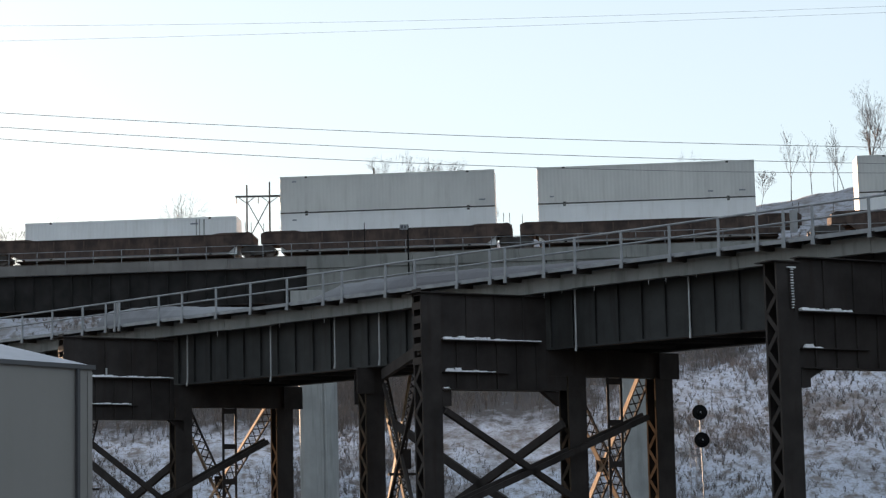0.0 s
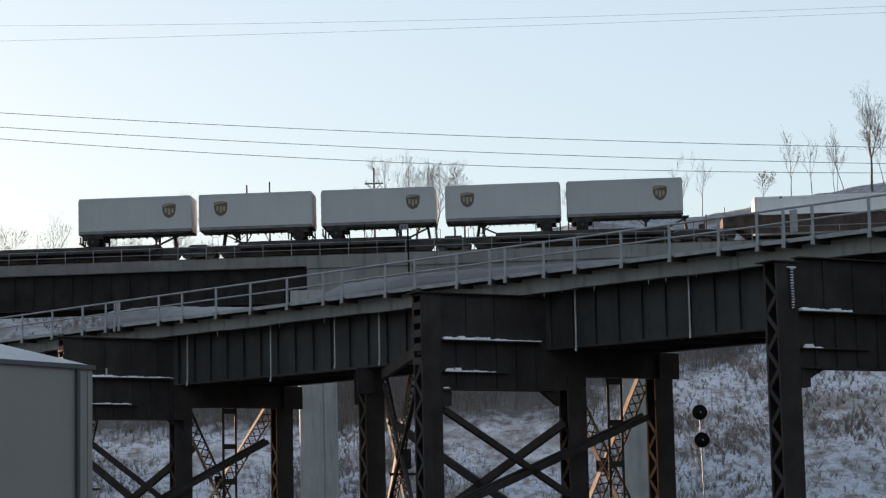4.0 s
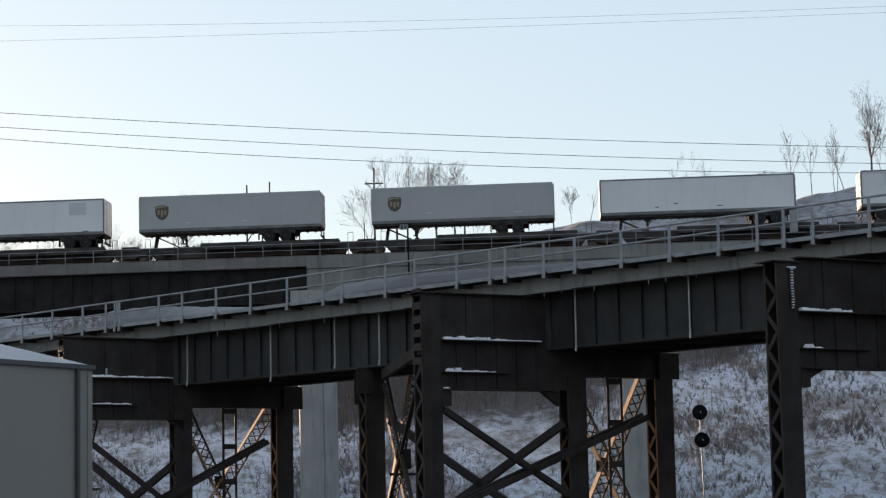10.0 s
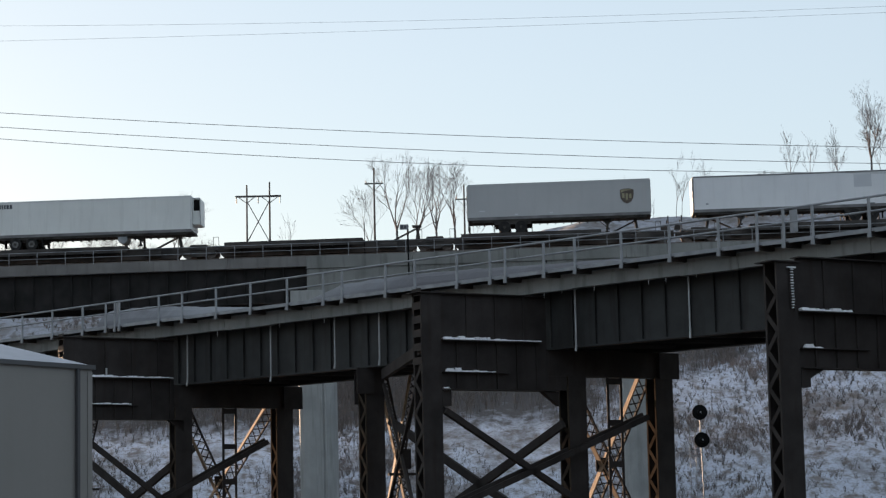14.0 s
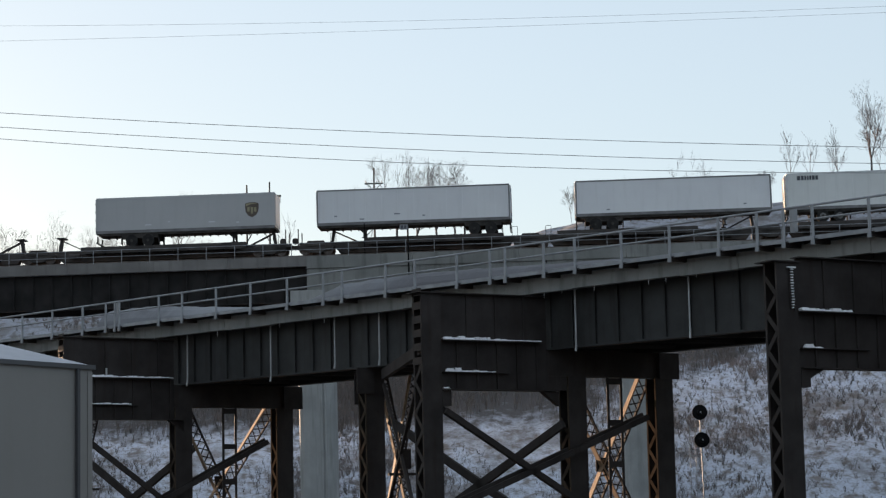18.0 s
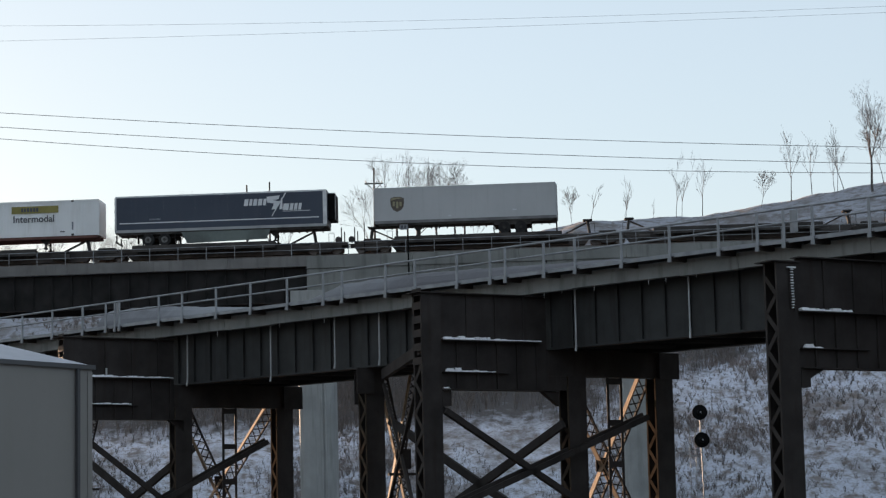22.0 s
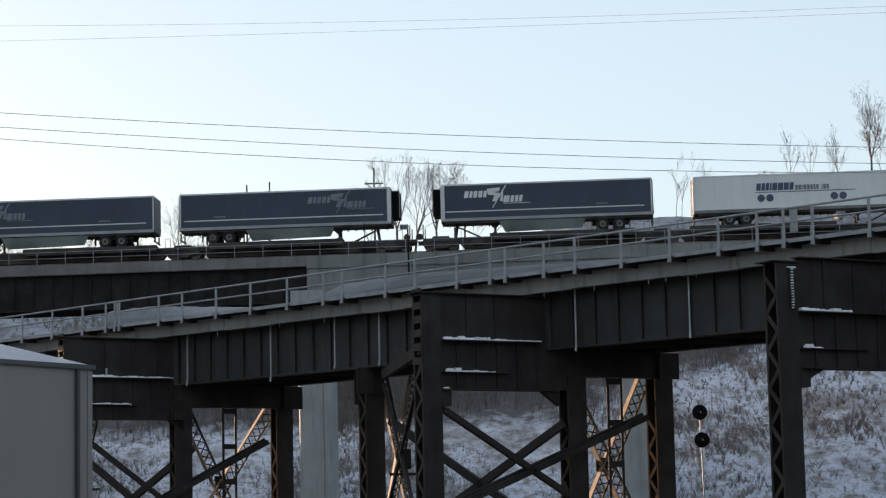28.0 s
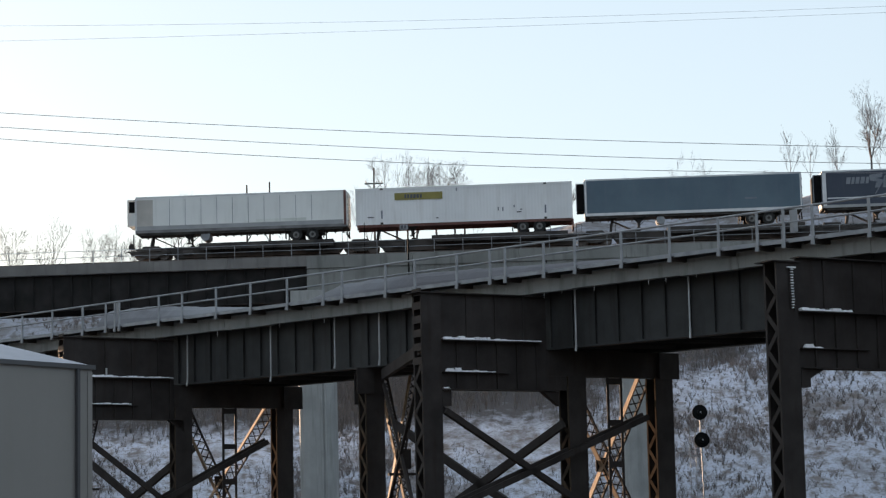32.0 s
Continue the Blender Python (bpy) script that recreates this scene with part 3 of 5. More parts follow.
def deck_snow_bank():
    """Ploughed snow heaped along the deck behind its kerb, highest in two places."""
    rnd = random.Random(8)
    v, f = [], []
    n = 9
    q, j = -28.9, 0
    while q < 9.0:
        k = max(0.0, min(1.0, (q + 14.6) / 3.6))
        h = 0.52 + 0.86 * max(0.0, min(1.0, (-17.0 - q) / 9.0)) + 0.66 * k * k * (3 - 2 * k) * max(0.0, min(1.0, (8.0 - q) / 14.0))
        h += 0.04 * noise.noise((q * 0.5, 2, 0)) + 0.02 * noise.noise((q * 2.1, 5, 0))
        h *= min(1.0, (9.2 - q) / 4)
        for k in range(n):
            s = k / (n - 1)
            v.append((q, 6.0 + 2.6 * s + 0.12 * noise.noise((q, s * 3, 1)), 12.255 + h * math.sin(math.pi * s) ** 0.7 * (0.97 + 0.06 * noise.noise((q * 1.3, s * 4, 4)))))
        if j:
            f += [((j - 1) * n + k, j * n + k, j * n + k + 1, (j - 1) * n + k + 1) for k in range(n - 1)]
        q, j = q + 0.3, j + 1
    f.append(tuple(range(n)))
    me = bpy.data.meshes.new("snow_bank")
    me.from_pydata(v, [], f)
    me.materials.append(M_OLDSNOW)
    ob = new("snow_bank", me)
    ob.matrix_basis = VIA
    tagged(ob, "grey ploughed snow heaped along the viaduct deck", "snow", kind="stuff")


deck_snow_bank()


def icicles():
    """A few thin icicles under the deck edge."""
    rnd = random.Random(77)
    for q in (-1.13, 0.37, 1.23, 2.3, 3.26, 4.98, 7.76, 8.62, 10.11, -10.87, -13.86, -18.25, -22.96):
        ice = part("icicle", Geo().cyl((q, 5.12, 11.60), (q, 5.12, 11.60 - rnd.uniform(0.12, 0.3)), 0.018, 6, 0.005), M_SNOW)
        ice.matrix_basis = VIA
        tagged(ice, "thin icicle hanging under the concrete deck edge", "icicle", "icicles under the deck edge")


icicles()


def iced_ladder():
    """A short steel ladder with snow on its rungs, hung on the cross beam."""
    m = VIA @ bent_frame(17.4)
    lad = thing("iced_ladder", m @ Matrix.Translation((0.42, -0.06, 9.26)), "short steel ladder with snow-caked rungs", "ladder")
    for x in (-0.1, 0.1):
        part("side_rail", Geo().box(x - 0.015, x + 0.015, 0.0, 0.04, 0.0, 1.48), M_BROWN, lad)
    for k in range(15):
        part("rung", Geo().box(-0.035 - 0.002 * k, 0.035 + 0.003 * (k * 7 % 11), -0.03, 0.03, 0.06 + k * 0.097, 0.1 + k * 0.097), M_SNOW, lad)
    part("top_bracket", Geo().box(-0.2, 0.16, -0.05, 0.05, 1.48, 1.53), M_SNOW, lad)


iced_ladder()

# ---------------------------------------------------------------- railway bridge that carries the train
TH, GRADE = radians(3.27863), 0.0065981
TRK = Matrix.Translation((math.sin(TH) * 1.3, 160.417 + math.cos(TH) * 1.3, 1.7 + 23.1757 - 2.05)) @ Matrix.Rotation(-TH, 4, "Z") @ Matrix.Rotation(-math.atan(GRADE), 4, "Y")
# local frame: x along the track to the right, y away, z from the top of the rails; near edge of the deck at y = -3.0


def railway_bridge():
    br = thing("railway_bridge", TRK, "railway bridge with steel and concrete spans on pale concrete piers", "bridge", kind="structure")
    joint = -10.1
    part("deck_slab", Geo().box(-530, joint - 0.02, -2.8, 3.6, -0.62, -0.40), M_CONC, br)
    part("deck_slab", Geo().box(joint + 0.02, 560, -2.8, 3.6, -0.62, -0.40), M_CONC, br)
    x = -58.0
    while x < joint - 0.1:
        x2 = min(x + 6.0, joint)
        part("fascia_panel", Geo().box(x + 0.01, x2 - 0.01, -3.0, -2.805, -1.12, -0.38), M_EDGE, br)
        x = x2
    part("plate_girder", Geo().box(-530, joint - 0.1, -2.5, -2.46, -3.7, -1.12).box(-530, joint - 0.1, -2.75, -2.2, -3.75, -3.69), M_FARSTEEL, br)
    part("plate_girder", Geo().box(-530, joint - 0.1, 2.5, 2.54, -3.7, -0.63), M_FARSTEEL, br)
    st = Geo().box(-0.04, 0.04, -0.2, -0.003, -3.68, -1.13).mesh("stiffener", M_FARSTEEL)
    x = -38.0
    while x < joint - 1:
        part("stiffener", st, None, br, at=Matrix.Translation((x, -2.5, 0)))
        x += 1.45
    x = joint
    while x < 58:
        x2 = x + 7.9
        part("concrete_beam", Geo().box(x + 0.012, x2 - 0.012, -3.0, -2.6, -1.30, -0.38).box(x + 0.012, x2 - 0.012, -2.9, 3.2, -3.4, -1.302), M_BEAM, br, bevel=0.02)
        x = x2
    part("concrete_beam", Geo().box(58, 560, -3.0, 3.2, -3.4, -0.63), M_BEAM, br)
    # piers
    ground = -23.5
    for k in range(-20, 24):
        if k == -1:
            continue
        x = (-9.6 if k else -9.75) + 23.8 * k
        lo = max(hill_z(*(TRK @ Vector((x, 0, 0))).xy) - 22.9, -24) - 1.0 - x * GRADE
        r = 0.85
        plan = []
        for cx, cy, a0 in ((x + 1.28 - r, 2.3 - r, 0), (x - 1.28 + r, 2.3 - r, 90), (x - 1.28 + r, -2.3 + r, 180), (x + 1.28 - r, -2.3 + r, 270)):
            plan += [(cx + r * math.cos(radians(a0 + t * 30)), cy + r * math.sin(radians(a0 + t * 30))) for t in range(4)]
        g = Geo().prism(plan, lo, -4.35)
        g.v = [(px, pz, py) for px, py, pz in g.v]
        p = part("pier", g, M_CONC2, br, "pale concrete pier")
        for dx in (-0.1, 0.45, 0.72):
            part("pier_rib", Geo().box(x + dx, x + dx + 0.13, -2.36, -2.29, lo, -4.36), M_CONC2, p)
        part("pier_cap", Geo().box(x - 1.65, x + 1.25, -2.9, 2.9, -4.346, -3.76), M_CONC2, p)
    part("bearing_block", Geo().box(-11.3, -8.85, -3.35, -3.02, -4.4, -2.95), M_CONC2, br, bevel=0.03)
    # railing
    pm = Geo().box(-0.024, 0.024, -2.95, -2.905, -0.38, 0.62).mesh("rail_post", M_GALV)
    for k in range(-20, 24):
        part("rail_post", pm, None, br, at=Matrix.Translation((-32.5 + 2.13 * (k + 6) - 0.0, 0, 0)))
    for z in (0.60, 0.12):
        part("handrail_pipe", Geo().cyl((-75, -2.93, z), (70, -2.93, z), 0.022, 6), M_GALV, br)
    # sleepers, rails and a thin crust of snow
    part("rail", Geo().box(-530, 560, -0.755, -0.685, -0.16, 0.0), M_RAIL, br)
    part("rail", Geo().box(-530, 560, 0.685, 0.755, -0.16, 0.0), M_RAIL, br)
    tie = Geo()
    x = -60.0
    while x < 60:
        tie.box(x, x + 0.23, -1.3, 1.3, -0.396, -0.164)
        x += 0.55
    tagged(part("sleepers", tie, M_UNDER, br), kind="stuff")
    part("thin_post", Geo().cyl((-5.73, -2.8, -0.38), (-5.73, -2.8, 2.0), 0.03, 6), M_BLACK, br)
    part("thin_post", Geo().cyl((7.7, -2.95, -1.5), (7.7, -2.95, -0.4), 0.03, 6), M_BLACK, br)
    return br


bridge = railway_bridge()

# ---------------------------------------------------------------- the train
# distance run along the track, in metres, at each time
RUN = [(0.0, -229.99), (0.5, -223.24), (1.0, -216.47), (1.5, -209.59), (2.0, -202.72), (2.5, -195.84), (3.0, -188.92), (3.5, -181.98), (5.5, -153.93), (6.0, -146.82),
       (6.5, -139.69), (7.0, -132.56), (7.5, -125.4), (8.0, -118.22), (8.5, -110.99), (9.0, -103.74), (9.5, -96.47), (10.0, -89.15), (10.5, -81.82), (10.7, -78.9),
       (10.9, -76.45), (11.0, -74.95), (11.5, -67.54), (12.0, -60.11), (12.5, -52.67), (13.0, -45.19), (13.5, -37.69), (14.0, -30.15), (14.5, -22.58), (16.5, 7.55),
       (17.0, 15.24), (17.5, 22.92), (18.0, 30.61), (18.5, 38.34), (19.0, 46.1), (19.5, 53.89), (20.0, 61.7), (20.5, 69.52), (21.0, 77.34), (21.5, 85.19),
       (22.0, 93.08), (22.5, 101.01), (23.0, 108.97), (23.5, 116.97), (24.0, 124.98), (24.5, 132.99), (25.0, 141.04), (25.5, 149.11), (27.5, 181.56), (28.0, 189.74),
       (28.5, 197.95), (29.0, 206.18), (29.5, 214.43), (30.0, 222.69), (30.5, 230.97), (31.0, 239.27), (31.5, 247.59), (32.0, 255.91)]
ROLLING = []                # (thing, place along the train, height over the rails)


def rolling(name, u, z, label, category, group=""):
    ob = thing(name, TRK @ Matrix.Translation((u + RUN[0][1], 0, z)), label, category, group)
    ROLLING.append((ob, u, z))
    return ob


NEAR, FAR = -1.3, 1.3
DECK = 1.05                 # height of the car platforms over the rails


def disc(x, z, r, y0, y1, n=18):
    return Geo().cyl((x, y0, z), (x, y1, z), r, n)


def wheel_pair(parent, x, z=0.46, r=0.46, rim=None):
    for y in (NEAR + 0.02, FAR - 0.47):
        t = Geo().cyl((x, y, z), (x, y + 0.45, z), r, 18)
        tyre = part("tyre", t, M_TYRE, parent, bevel=0.03)
        yo = y - 0.012 if y < 0 else y + 0.462
        part("rim", Geo().cyl((x, yo - 0.01, z), (x, yo + 0.01, z), r * 0.54, 14), rim or M_RIM, tyre)
        part("hub", Geo().cyl((x, yo - 0.06, z), (x, yo + 0.04, z), r * 0.24, 10), M_UNDER, tyre)


def shield(parent, x, z, h=1.14):
    """A shield-shaped company mark: brown field, gold top band."""
    w = h * 0.90
    o = [(x, z - h / 2), (x + w * 0.28, z - h * 0.38), (x + w * 0.45, z - h * 0.16), (x + w / 2, z + h * 0.1), (x + w / 2, z + h * 0.42), (x + w * 0.2, z + h * 0.5), (x - w * 0.2, z + h * 0.5), (x - w / 2, z + h * 0.42), (x - w / 2, z + h * 0.1), (x - w * 0.45, z - h * 0.16), (x - w * 0.28, z - h * 0.38)]
    s = part("shield_mark", Geo().prism(o, NEAR - 0.022, NEAR - 0.012), M_SHIELD, parent, "brown and gold shield mark")
    top = [(x - w * 0.44, z + h * 0.40), (x - w * 0.44, z + h * 0.24), (x - w * 0.1, z + h * 0.36), (x + w * 0.40, z + h * 0.40), (x + w * 0.2, z + h * 0.45), (x - w * 0.2, z + h * 0.45)]
    part("gold_band", Geo().prism(top, NEAR - 0.028, NEAR - 0.023), M_GOLD, s)
    for dx, lo, hi in ((-0.25, 0.12, 0.20), (0.0, 0.26, 0.18), (0.25, 0.14, 0.16)):
        part("gold_bar", Geo().box(x + w * (dx - 0.085), x + w * (dx + 0.085), NEAR - 0.028, NEAR - 0.023, z - h * lo, z + h * hi), M_GOLD, s)


def bars(parent, x, z, h, widths, mat, name="lettering_bar", lean=0.0, gap=0.35):
    """A line of plain bars that stands for lettering: one to each letter."""
    for w in widths:
        if w > 0:
            part(name, Geo().prism([(x, z), (x + w * h, z), (x + w * h + lean * h, z + h), (x + lean * h, z + h)], NEAR - 0.022, NEAR - 0.012), mat, parent)
        x += abs(w) * h + gap * h * 0.5
    return x


def small_marks(parent, L, rnd, mat):
    for _ in range(rnd.randint(2, 4)):
        x, z = rnd.uniform(0.8, L - 1.5), rnd.uniform(1.25, 1.75)
        part("stencil_mark", Geo().box(x, x + rnd.uniform(0.15, 0.5), NEAR - 0.018, NEAR - 0.012, z, z + 0.08), mat, parent)


def doors(parent, xe, sgn, mat, z0=1.0, z1=3.8):
    """Rear doors at xe, facing sgn along x, with lock rods, hinges and bumper."""
    for y0, y1 in ((NEAR + 0.08, -0.02), (0.02, FAR - 0.08)):
        d = part("rear_door", Geo().box(min(xe, xe + sgn * 0.05), max(xe, xe + sgn * 0.05), y0, y1, z0 + 0.12, z1 - 0.12), mat, parent)
        for k in (0.3, 0.75):
            y = y0 + (y1 - y0) * k
            part("lock_rod", Geo().cyl((xe + sgn * 0.072, y, z0 + 0.1), (xe + sgn * 0.072, y, z1 - 0.1), 0.02, 6), M_GALV, d)
        for k in range(4):
            yy = y0 if y0 < -0.5 else y1 - 0.1
            part("hinge", Geo().box(min(xe + sgn * 0.052, xe + sgn * 0.075), max(xe + sgn * 0.052, xe + sgn * 0.075), yy - 0.02, yy + 0.12, z0 + 0.4 + k * 0.62, z0 + 0.52 + k * 0.62), M_GALV, d)
    g = Geo()
    for y in (-0.8, 0.8):
        g.box(xe - sgn * 0.02 - 0.05, xe - sgn * 0.02 + 0.05, y - 0.05, y + 0.05, 0.42, z0 - 0.1)
    g.box(xe - sgn * 0.02 - 0.05, xe - sgn * 0.02 + 0.05, -1.15, 1.15, 0.34, 0.44)
    part("rear_bumper", g, M_UNDER, parent)


def landing_gear(parent, x, front):
    for y in (-0.75, 0.75):
        g = Geo().box(x - 0.07, x + 0.07, y - 0.07, y + 0.07, 0.18, 0.98).box(x - 0.16, x + 0.16, y - 0.14, y + 0.14, 0.10, 0.17)
        g.bar((x, y, 0.45), (x - front * 0.55, y, 0.95), 0.05, 0.05)
        part("landing_leg", g, M_UNDER, parent)
    for y in (-0.75, 0.75):
        part("leg_brace", Geo().bar((x, y, 0.35), (x, -y, 0.8), 0.05, 0.05), M_UNDER, parent)
    part("leg_gusset", Geo().prism([(x - 0.55, 0.98), (x + 0.55, 0.98), (x + 0.12, 0.5), (x - 0.12, 0.5)], -0.80, -0.76), M_UNDER, parent)


def bogie(parent, xs, spread=0.75, rim=None):
    a, b = min(xs) - spread, max(xs) + spread
    part("bogie_frame", Geo().box(a, b, -0.85, -0.7, 0.62, 0.95).box(a, b, 0.7, 0.85, 0.62, 0.95).box(a, b, -0.7, 0.7, 0.72, 0.92), M_UNDER, parent)
    if rim is not None:
        for y in (NEAR + 0.10, FAR - 0.46):
            part("slider_box", Geo().box(a, b, y, y + 0.36, 0.66, 0.985), M_UNDER, parent)
    for x in xs:
        wheel_pair(parent, x, rim=rim)
        part("axle", Geo().cyl((x, -0.9, 0.46), (x, 0.9, 0.46), 0.08, 8), M_UNDER, parent)
    for x in (a - 0.05, b + 0.05):
        for y in (NEAR + 0.05, FAR - 0.65):
            part("mudflap", Geo().box(x - 0.015, x + 0.015, y, y + 0.6, 0.22, 0.95), M_TYRE, parent)


def van_trailer(u0, u1, front, body, label, axles, top=M_ALU, bottom=M_SHADOWRAIL, rear=None, seed=0, gear=3.2, group="trailers on the train", height=2.78, z0=1.0):
    """A box trailer from u0 to u1; front is +1 if it faces along the train, else -1."""
    L = u1 - u0
    z1 = z0 + height
    t = rolling("semi_trailer", u0, DECK, label, "trailer", group)
    xf, xr = (L, 0.0) if front > 0 else (0.0, L)
    part("box_body", Geo().box(0.0, L, NEAR, FAR, z0 + 0.16, z1 - 0.05), body, t, bevel=0.045)
    part("roof", Geo().box(0.03, L - 0.03, NEAR + 0.03, FAR - 0.03, z1 - 0.055, z1), M_ALU, t, bevel=0.02)
    part("top_rail", Geo().box(0.02, L - 0.02, NEAR - 0.012, NEAR - 0.001, z1 - 0.13, z1 - 0.03), top, t)
    part("bottom_strip", Geo().box(0.0, L, NEAR - 0.015, NEAR - 0.002, z0 + 0.05, z0 + 0.26), bottom, t)
    part("floor", Geo().box(0.0, L, NEAR + 0.0, FAR - 0.02, z0, z0 + 0.155), M_UNDER, t)
    for x in (0.0, L - 0.1):
        part("corner_post", Geo().box(x, x + 0.1, NEAR - 0.014, NEAR - 0.003, z0 + 0.27, z1 - 0.14), top, t)
    cross = Geo().box(0.3, L - 0.3, NEAR + 0.06, NEAR + 0.1, z0 - 0.13, z0 - 0.002)
    x = 0.5
    while x < L - 0.3:
        cross.box(x, x + 0.07, NEAR + 0.1, FAR - 0.1, z0 - 0.1, z0 - 0.002)
        x += 0.6
    tagged(part("underframe", cross, M_UNDER, t), kind="stuff")
    rnd = random.Random(seed)
    seams = Geo()
    x = 1.25
    while x < L - 0.4:
        seams.box(x - 0.012, x + 0.012, NEAR - 0.008, NEAR - 0.001, z0 + 0.27, z1 - 0.14)
        x += 1.22
    part("panel_seams", seams, body, t)
    doors(t, xr, -front, rear or body, z0, z1)
    part("nose_plate", Geo().box(min(xf, xf + front * 0.04), max(xf, xf + front * 0.04), NEAR + 0.1, FAR - 0.1, z0 + 0.3, z1 - 0.1), body, t)
    bogie(t, [xr + front * a for a in axles], rim=M_TYRE if body in (M_GREY, M_WHITE) else None)
    landing_gear(t, xf - front * gear, front)
    part("kingpin_plate", Geo().box(min(xf - front * 0.2, xf - front * 1.6), max(xf - front * 0.2, xf - front * 1.6), -0.6, 0.6, z0 - 0.09, z0 - 0.003), M_UNDER, t)
    return t, L, xf, xr


def reefer_unit(t, xf, front, mat, dark=M_BLACK, z0=1.55, z1=3.55):
    a, b = sorted((xf + front * 0.045, xf + front * 0.62))
    u = part("cooling_unit", Geo().box(a, b, -1.0, 1.0, z0, z1), mat, t, "boxy cooling unit on the nose", bevel=0.06)
    part("grille", Geo().box(a + 0.08, b - 0.05, -1.012, -1.001, (z0 + z1) / 2 + 0.05, z1 - 0.1), dark, u)
    part("vent_panel", Geo().box(a + 0.08, b - 0.05, -1.012, -1.001, z0 + 0.15, (z0 + z1) / 2 - 0.05), mat, u)
    part("guard_rail", Geo().cyl((b if front > 0 else a, -1.05, z0 - 0.05), (b if front > 0 else a, -1.05, z1 + 0.02), 0.03, 6).cyl((xf, -1.05, z1 + 0.0), (b if front > 0 else a, -1.05, z1 + 0.02), 0.03, 6), M_GALV, u)


def pup(u0, front, seed):
    t, L, xf, xr = van_trailer(u0, u0 + 8.55, front, M_GREY, "short grey van trailer with a brown shield mark", [1.05], top=M_GREY, seed=seed, gear=2.75, height=2.77)
    shield(t, xf - front * 1.65, 2.62)
    return t


def long_grey(u0, u1, front, seed):
    t, L, xf, xr = van_trailer(u0, u1, front, M_GREY, "long grey van trailer with a brown shield mark near the nose", [2.7, 3.95], top=M_GREY, seed=seed, gear=3.25, height=2.78)
    shield(t, xf - front * 1.75, 2.48)
    small_marks(t, L, random.Random(seed), M_PALEMARK)
    return t


def white_van(u0, u1, front, seed, patch=None):
    t, L, xf, xr = van_trailer(u0, u1, front, M_WHITE, "plain white van trailer with dirty lower rail", [1.45, 2.7], top=M_SHADOWRAIL, seed=seed, gear=3.5, height=2.78)
    if patch is not None:
        part("faded_patch", Geo().box(patch - 0.65, patch + 0.65, NEAR - 0.011, NEAR - 0.0085, 2.55, 3.5), M_PALEMARK, t)
    small_marks(t, L, random.Random(seed), M_DIMDECAL)
    return t


def navy_trailer(u0, u1, front, seed, mark=None, body=M_NAVY, skirt=True, tail_mark=False):
    t, L, xf, xr = van_trailer(u0, u1, front, body, "dark navy refrigerated trailer with white trim lines" if body is M_NAVY else "slate blue refrigerated trailer with pale lower rail", [2.5, 3.75], top=M_ALU, bottom=M_ALU if body is M_BLUE else M_PALERAIL, seed=seed, gear=4.0, height=2.85)
    if body is M_NAVY:
        part("white_stripe", Geo().box(0.35, L - 0.6, NEAR - 0.012, NEAR - 0.009, 1.72, 1.80), M_WHITEDECAL, t)
        part("frame_post", Geo().box(xf - front * 0.16 - 0.14, xf - front * 0.16 + 0.14, NEAR - 0.02, NEAR - 0.0145, 1.2, 3.76), M_ALU, t)
    else:
        part("frame_post", Geo().box(xf - front * 0.08 - 0.07, xf - front * 0.08 + 0.07, NEAR - 0.02, NEAR - 0.0145, 1.2, 3.76), M_ALU, t)
    reefer_unit(t, xf, front, M_BLACK)
    if mark:
        m = M_WHITEDECAL if mark == "white" else M_DIMDECAL
        x0 = (L - 6.3) if front > 0 else 1.75
        bars(t, x0, 2.78, 0.50, (0.62, 0.42, 0.55, 0.6, 0.45), m, lean=0.18)
        bars(t, x0 + 2.95, 2.36, 0.50, (0.85, 0.5, 0.45, 0.45), m, lean=0.18)
        part("slash_mark", Geo().prism([(x0 + 1.75, 3.42), (x0 + 2.75, 3.5), (x0 + 2.65, 3.2), (x0 + 2.2, 3.16), (x0 + 2.75, 3.05), (x0 + 2.45, 2.45), (x0 + 2.12, 2.44), (x0 + 2.3, 2.9), (x0 + 1.8, 2.98)], NEAR - 0.024, NEAR - 0.014), m, t)
        part("slash_mark", Geo().prism([(x0 + 2.1, 1.95), (x0 + 2.16, 1.95), (x0 + 3.25, 3.68), (x0 + 3.15, 3.68)], NEAR - 0.027, NEAR - 0.025), m, t)
        part("slash_mark", Geo().prism([(x0 + 2.7, 2.44), (x0 + 2.95, 2.44), (x0 + 2.95, 3.3), (x0 + 2.86, 3.3)], NEAR - 0.024, NEAR - 0.014), m, t)
        part("underline", Geo().box(x0 + 2.95, x0 + 5.0, NEAR - 0.024, NEAR - 0.014, 2.26, 2.30), m, t)
    bars(t, xr + front * 3.4 - 0.8, 1.95, 0.12, (0.5, 0.7, 0.6, 0.8, 0.5, 0.7, 0.6, 0.9, 0.5), M_DIMDECAL, name="stencil_mark")
    if skirt:
        a, b = sorted((xr + front * 5.0, xf - front * 4.3))
        part("side_skirt", Geo().prism([(a, 0.98), (b, 0.98), (b - 0.3, 0.24), (a + 0.5, 0.10)], NEAR + 0.03, NEAR + 0.05), M_SKIRT, t, "grey-green side skirt")
        part("tool_box", Geo().box((a + b) / 2 - 1.2, (a + b) / 2 + 0.9, NEAR + 0.1, NEAR + 0.7, 0.38, 0.97), M_SKIRT, t)
    else:
        part("fuel_tank", Geo().cyl((xf - front * 5.6, NEAR + 0.1, 0.62), (xf - front * 5.6, 0.2, 0.62), 0.33, 14), M_GALV, t)
    return t


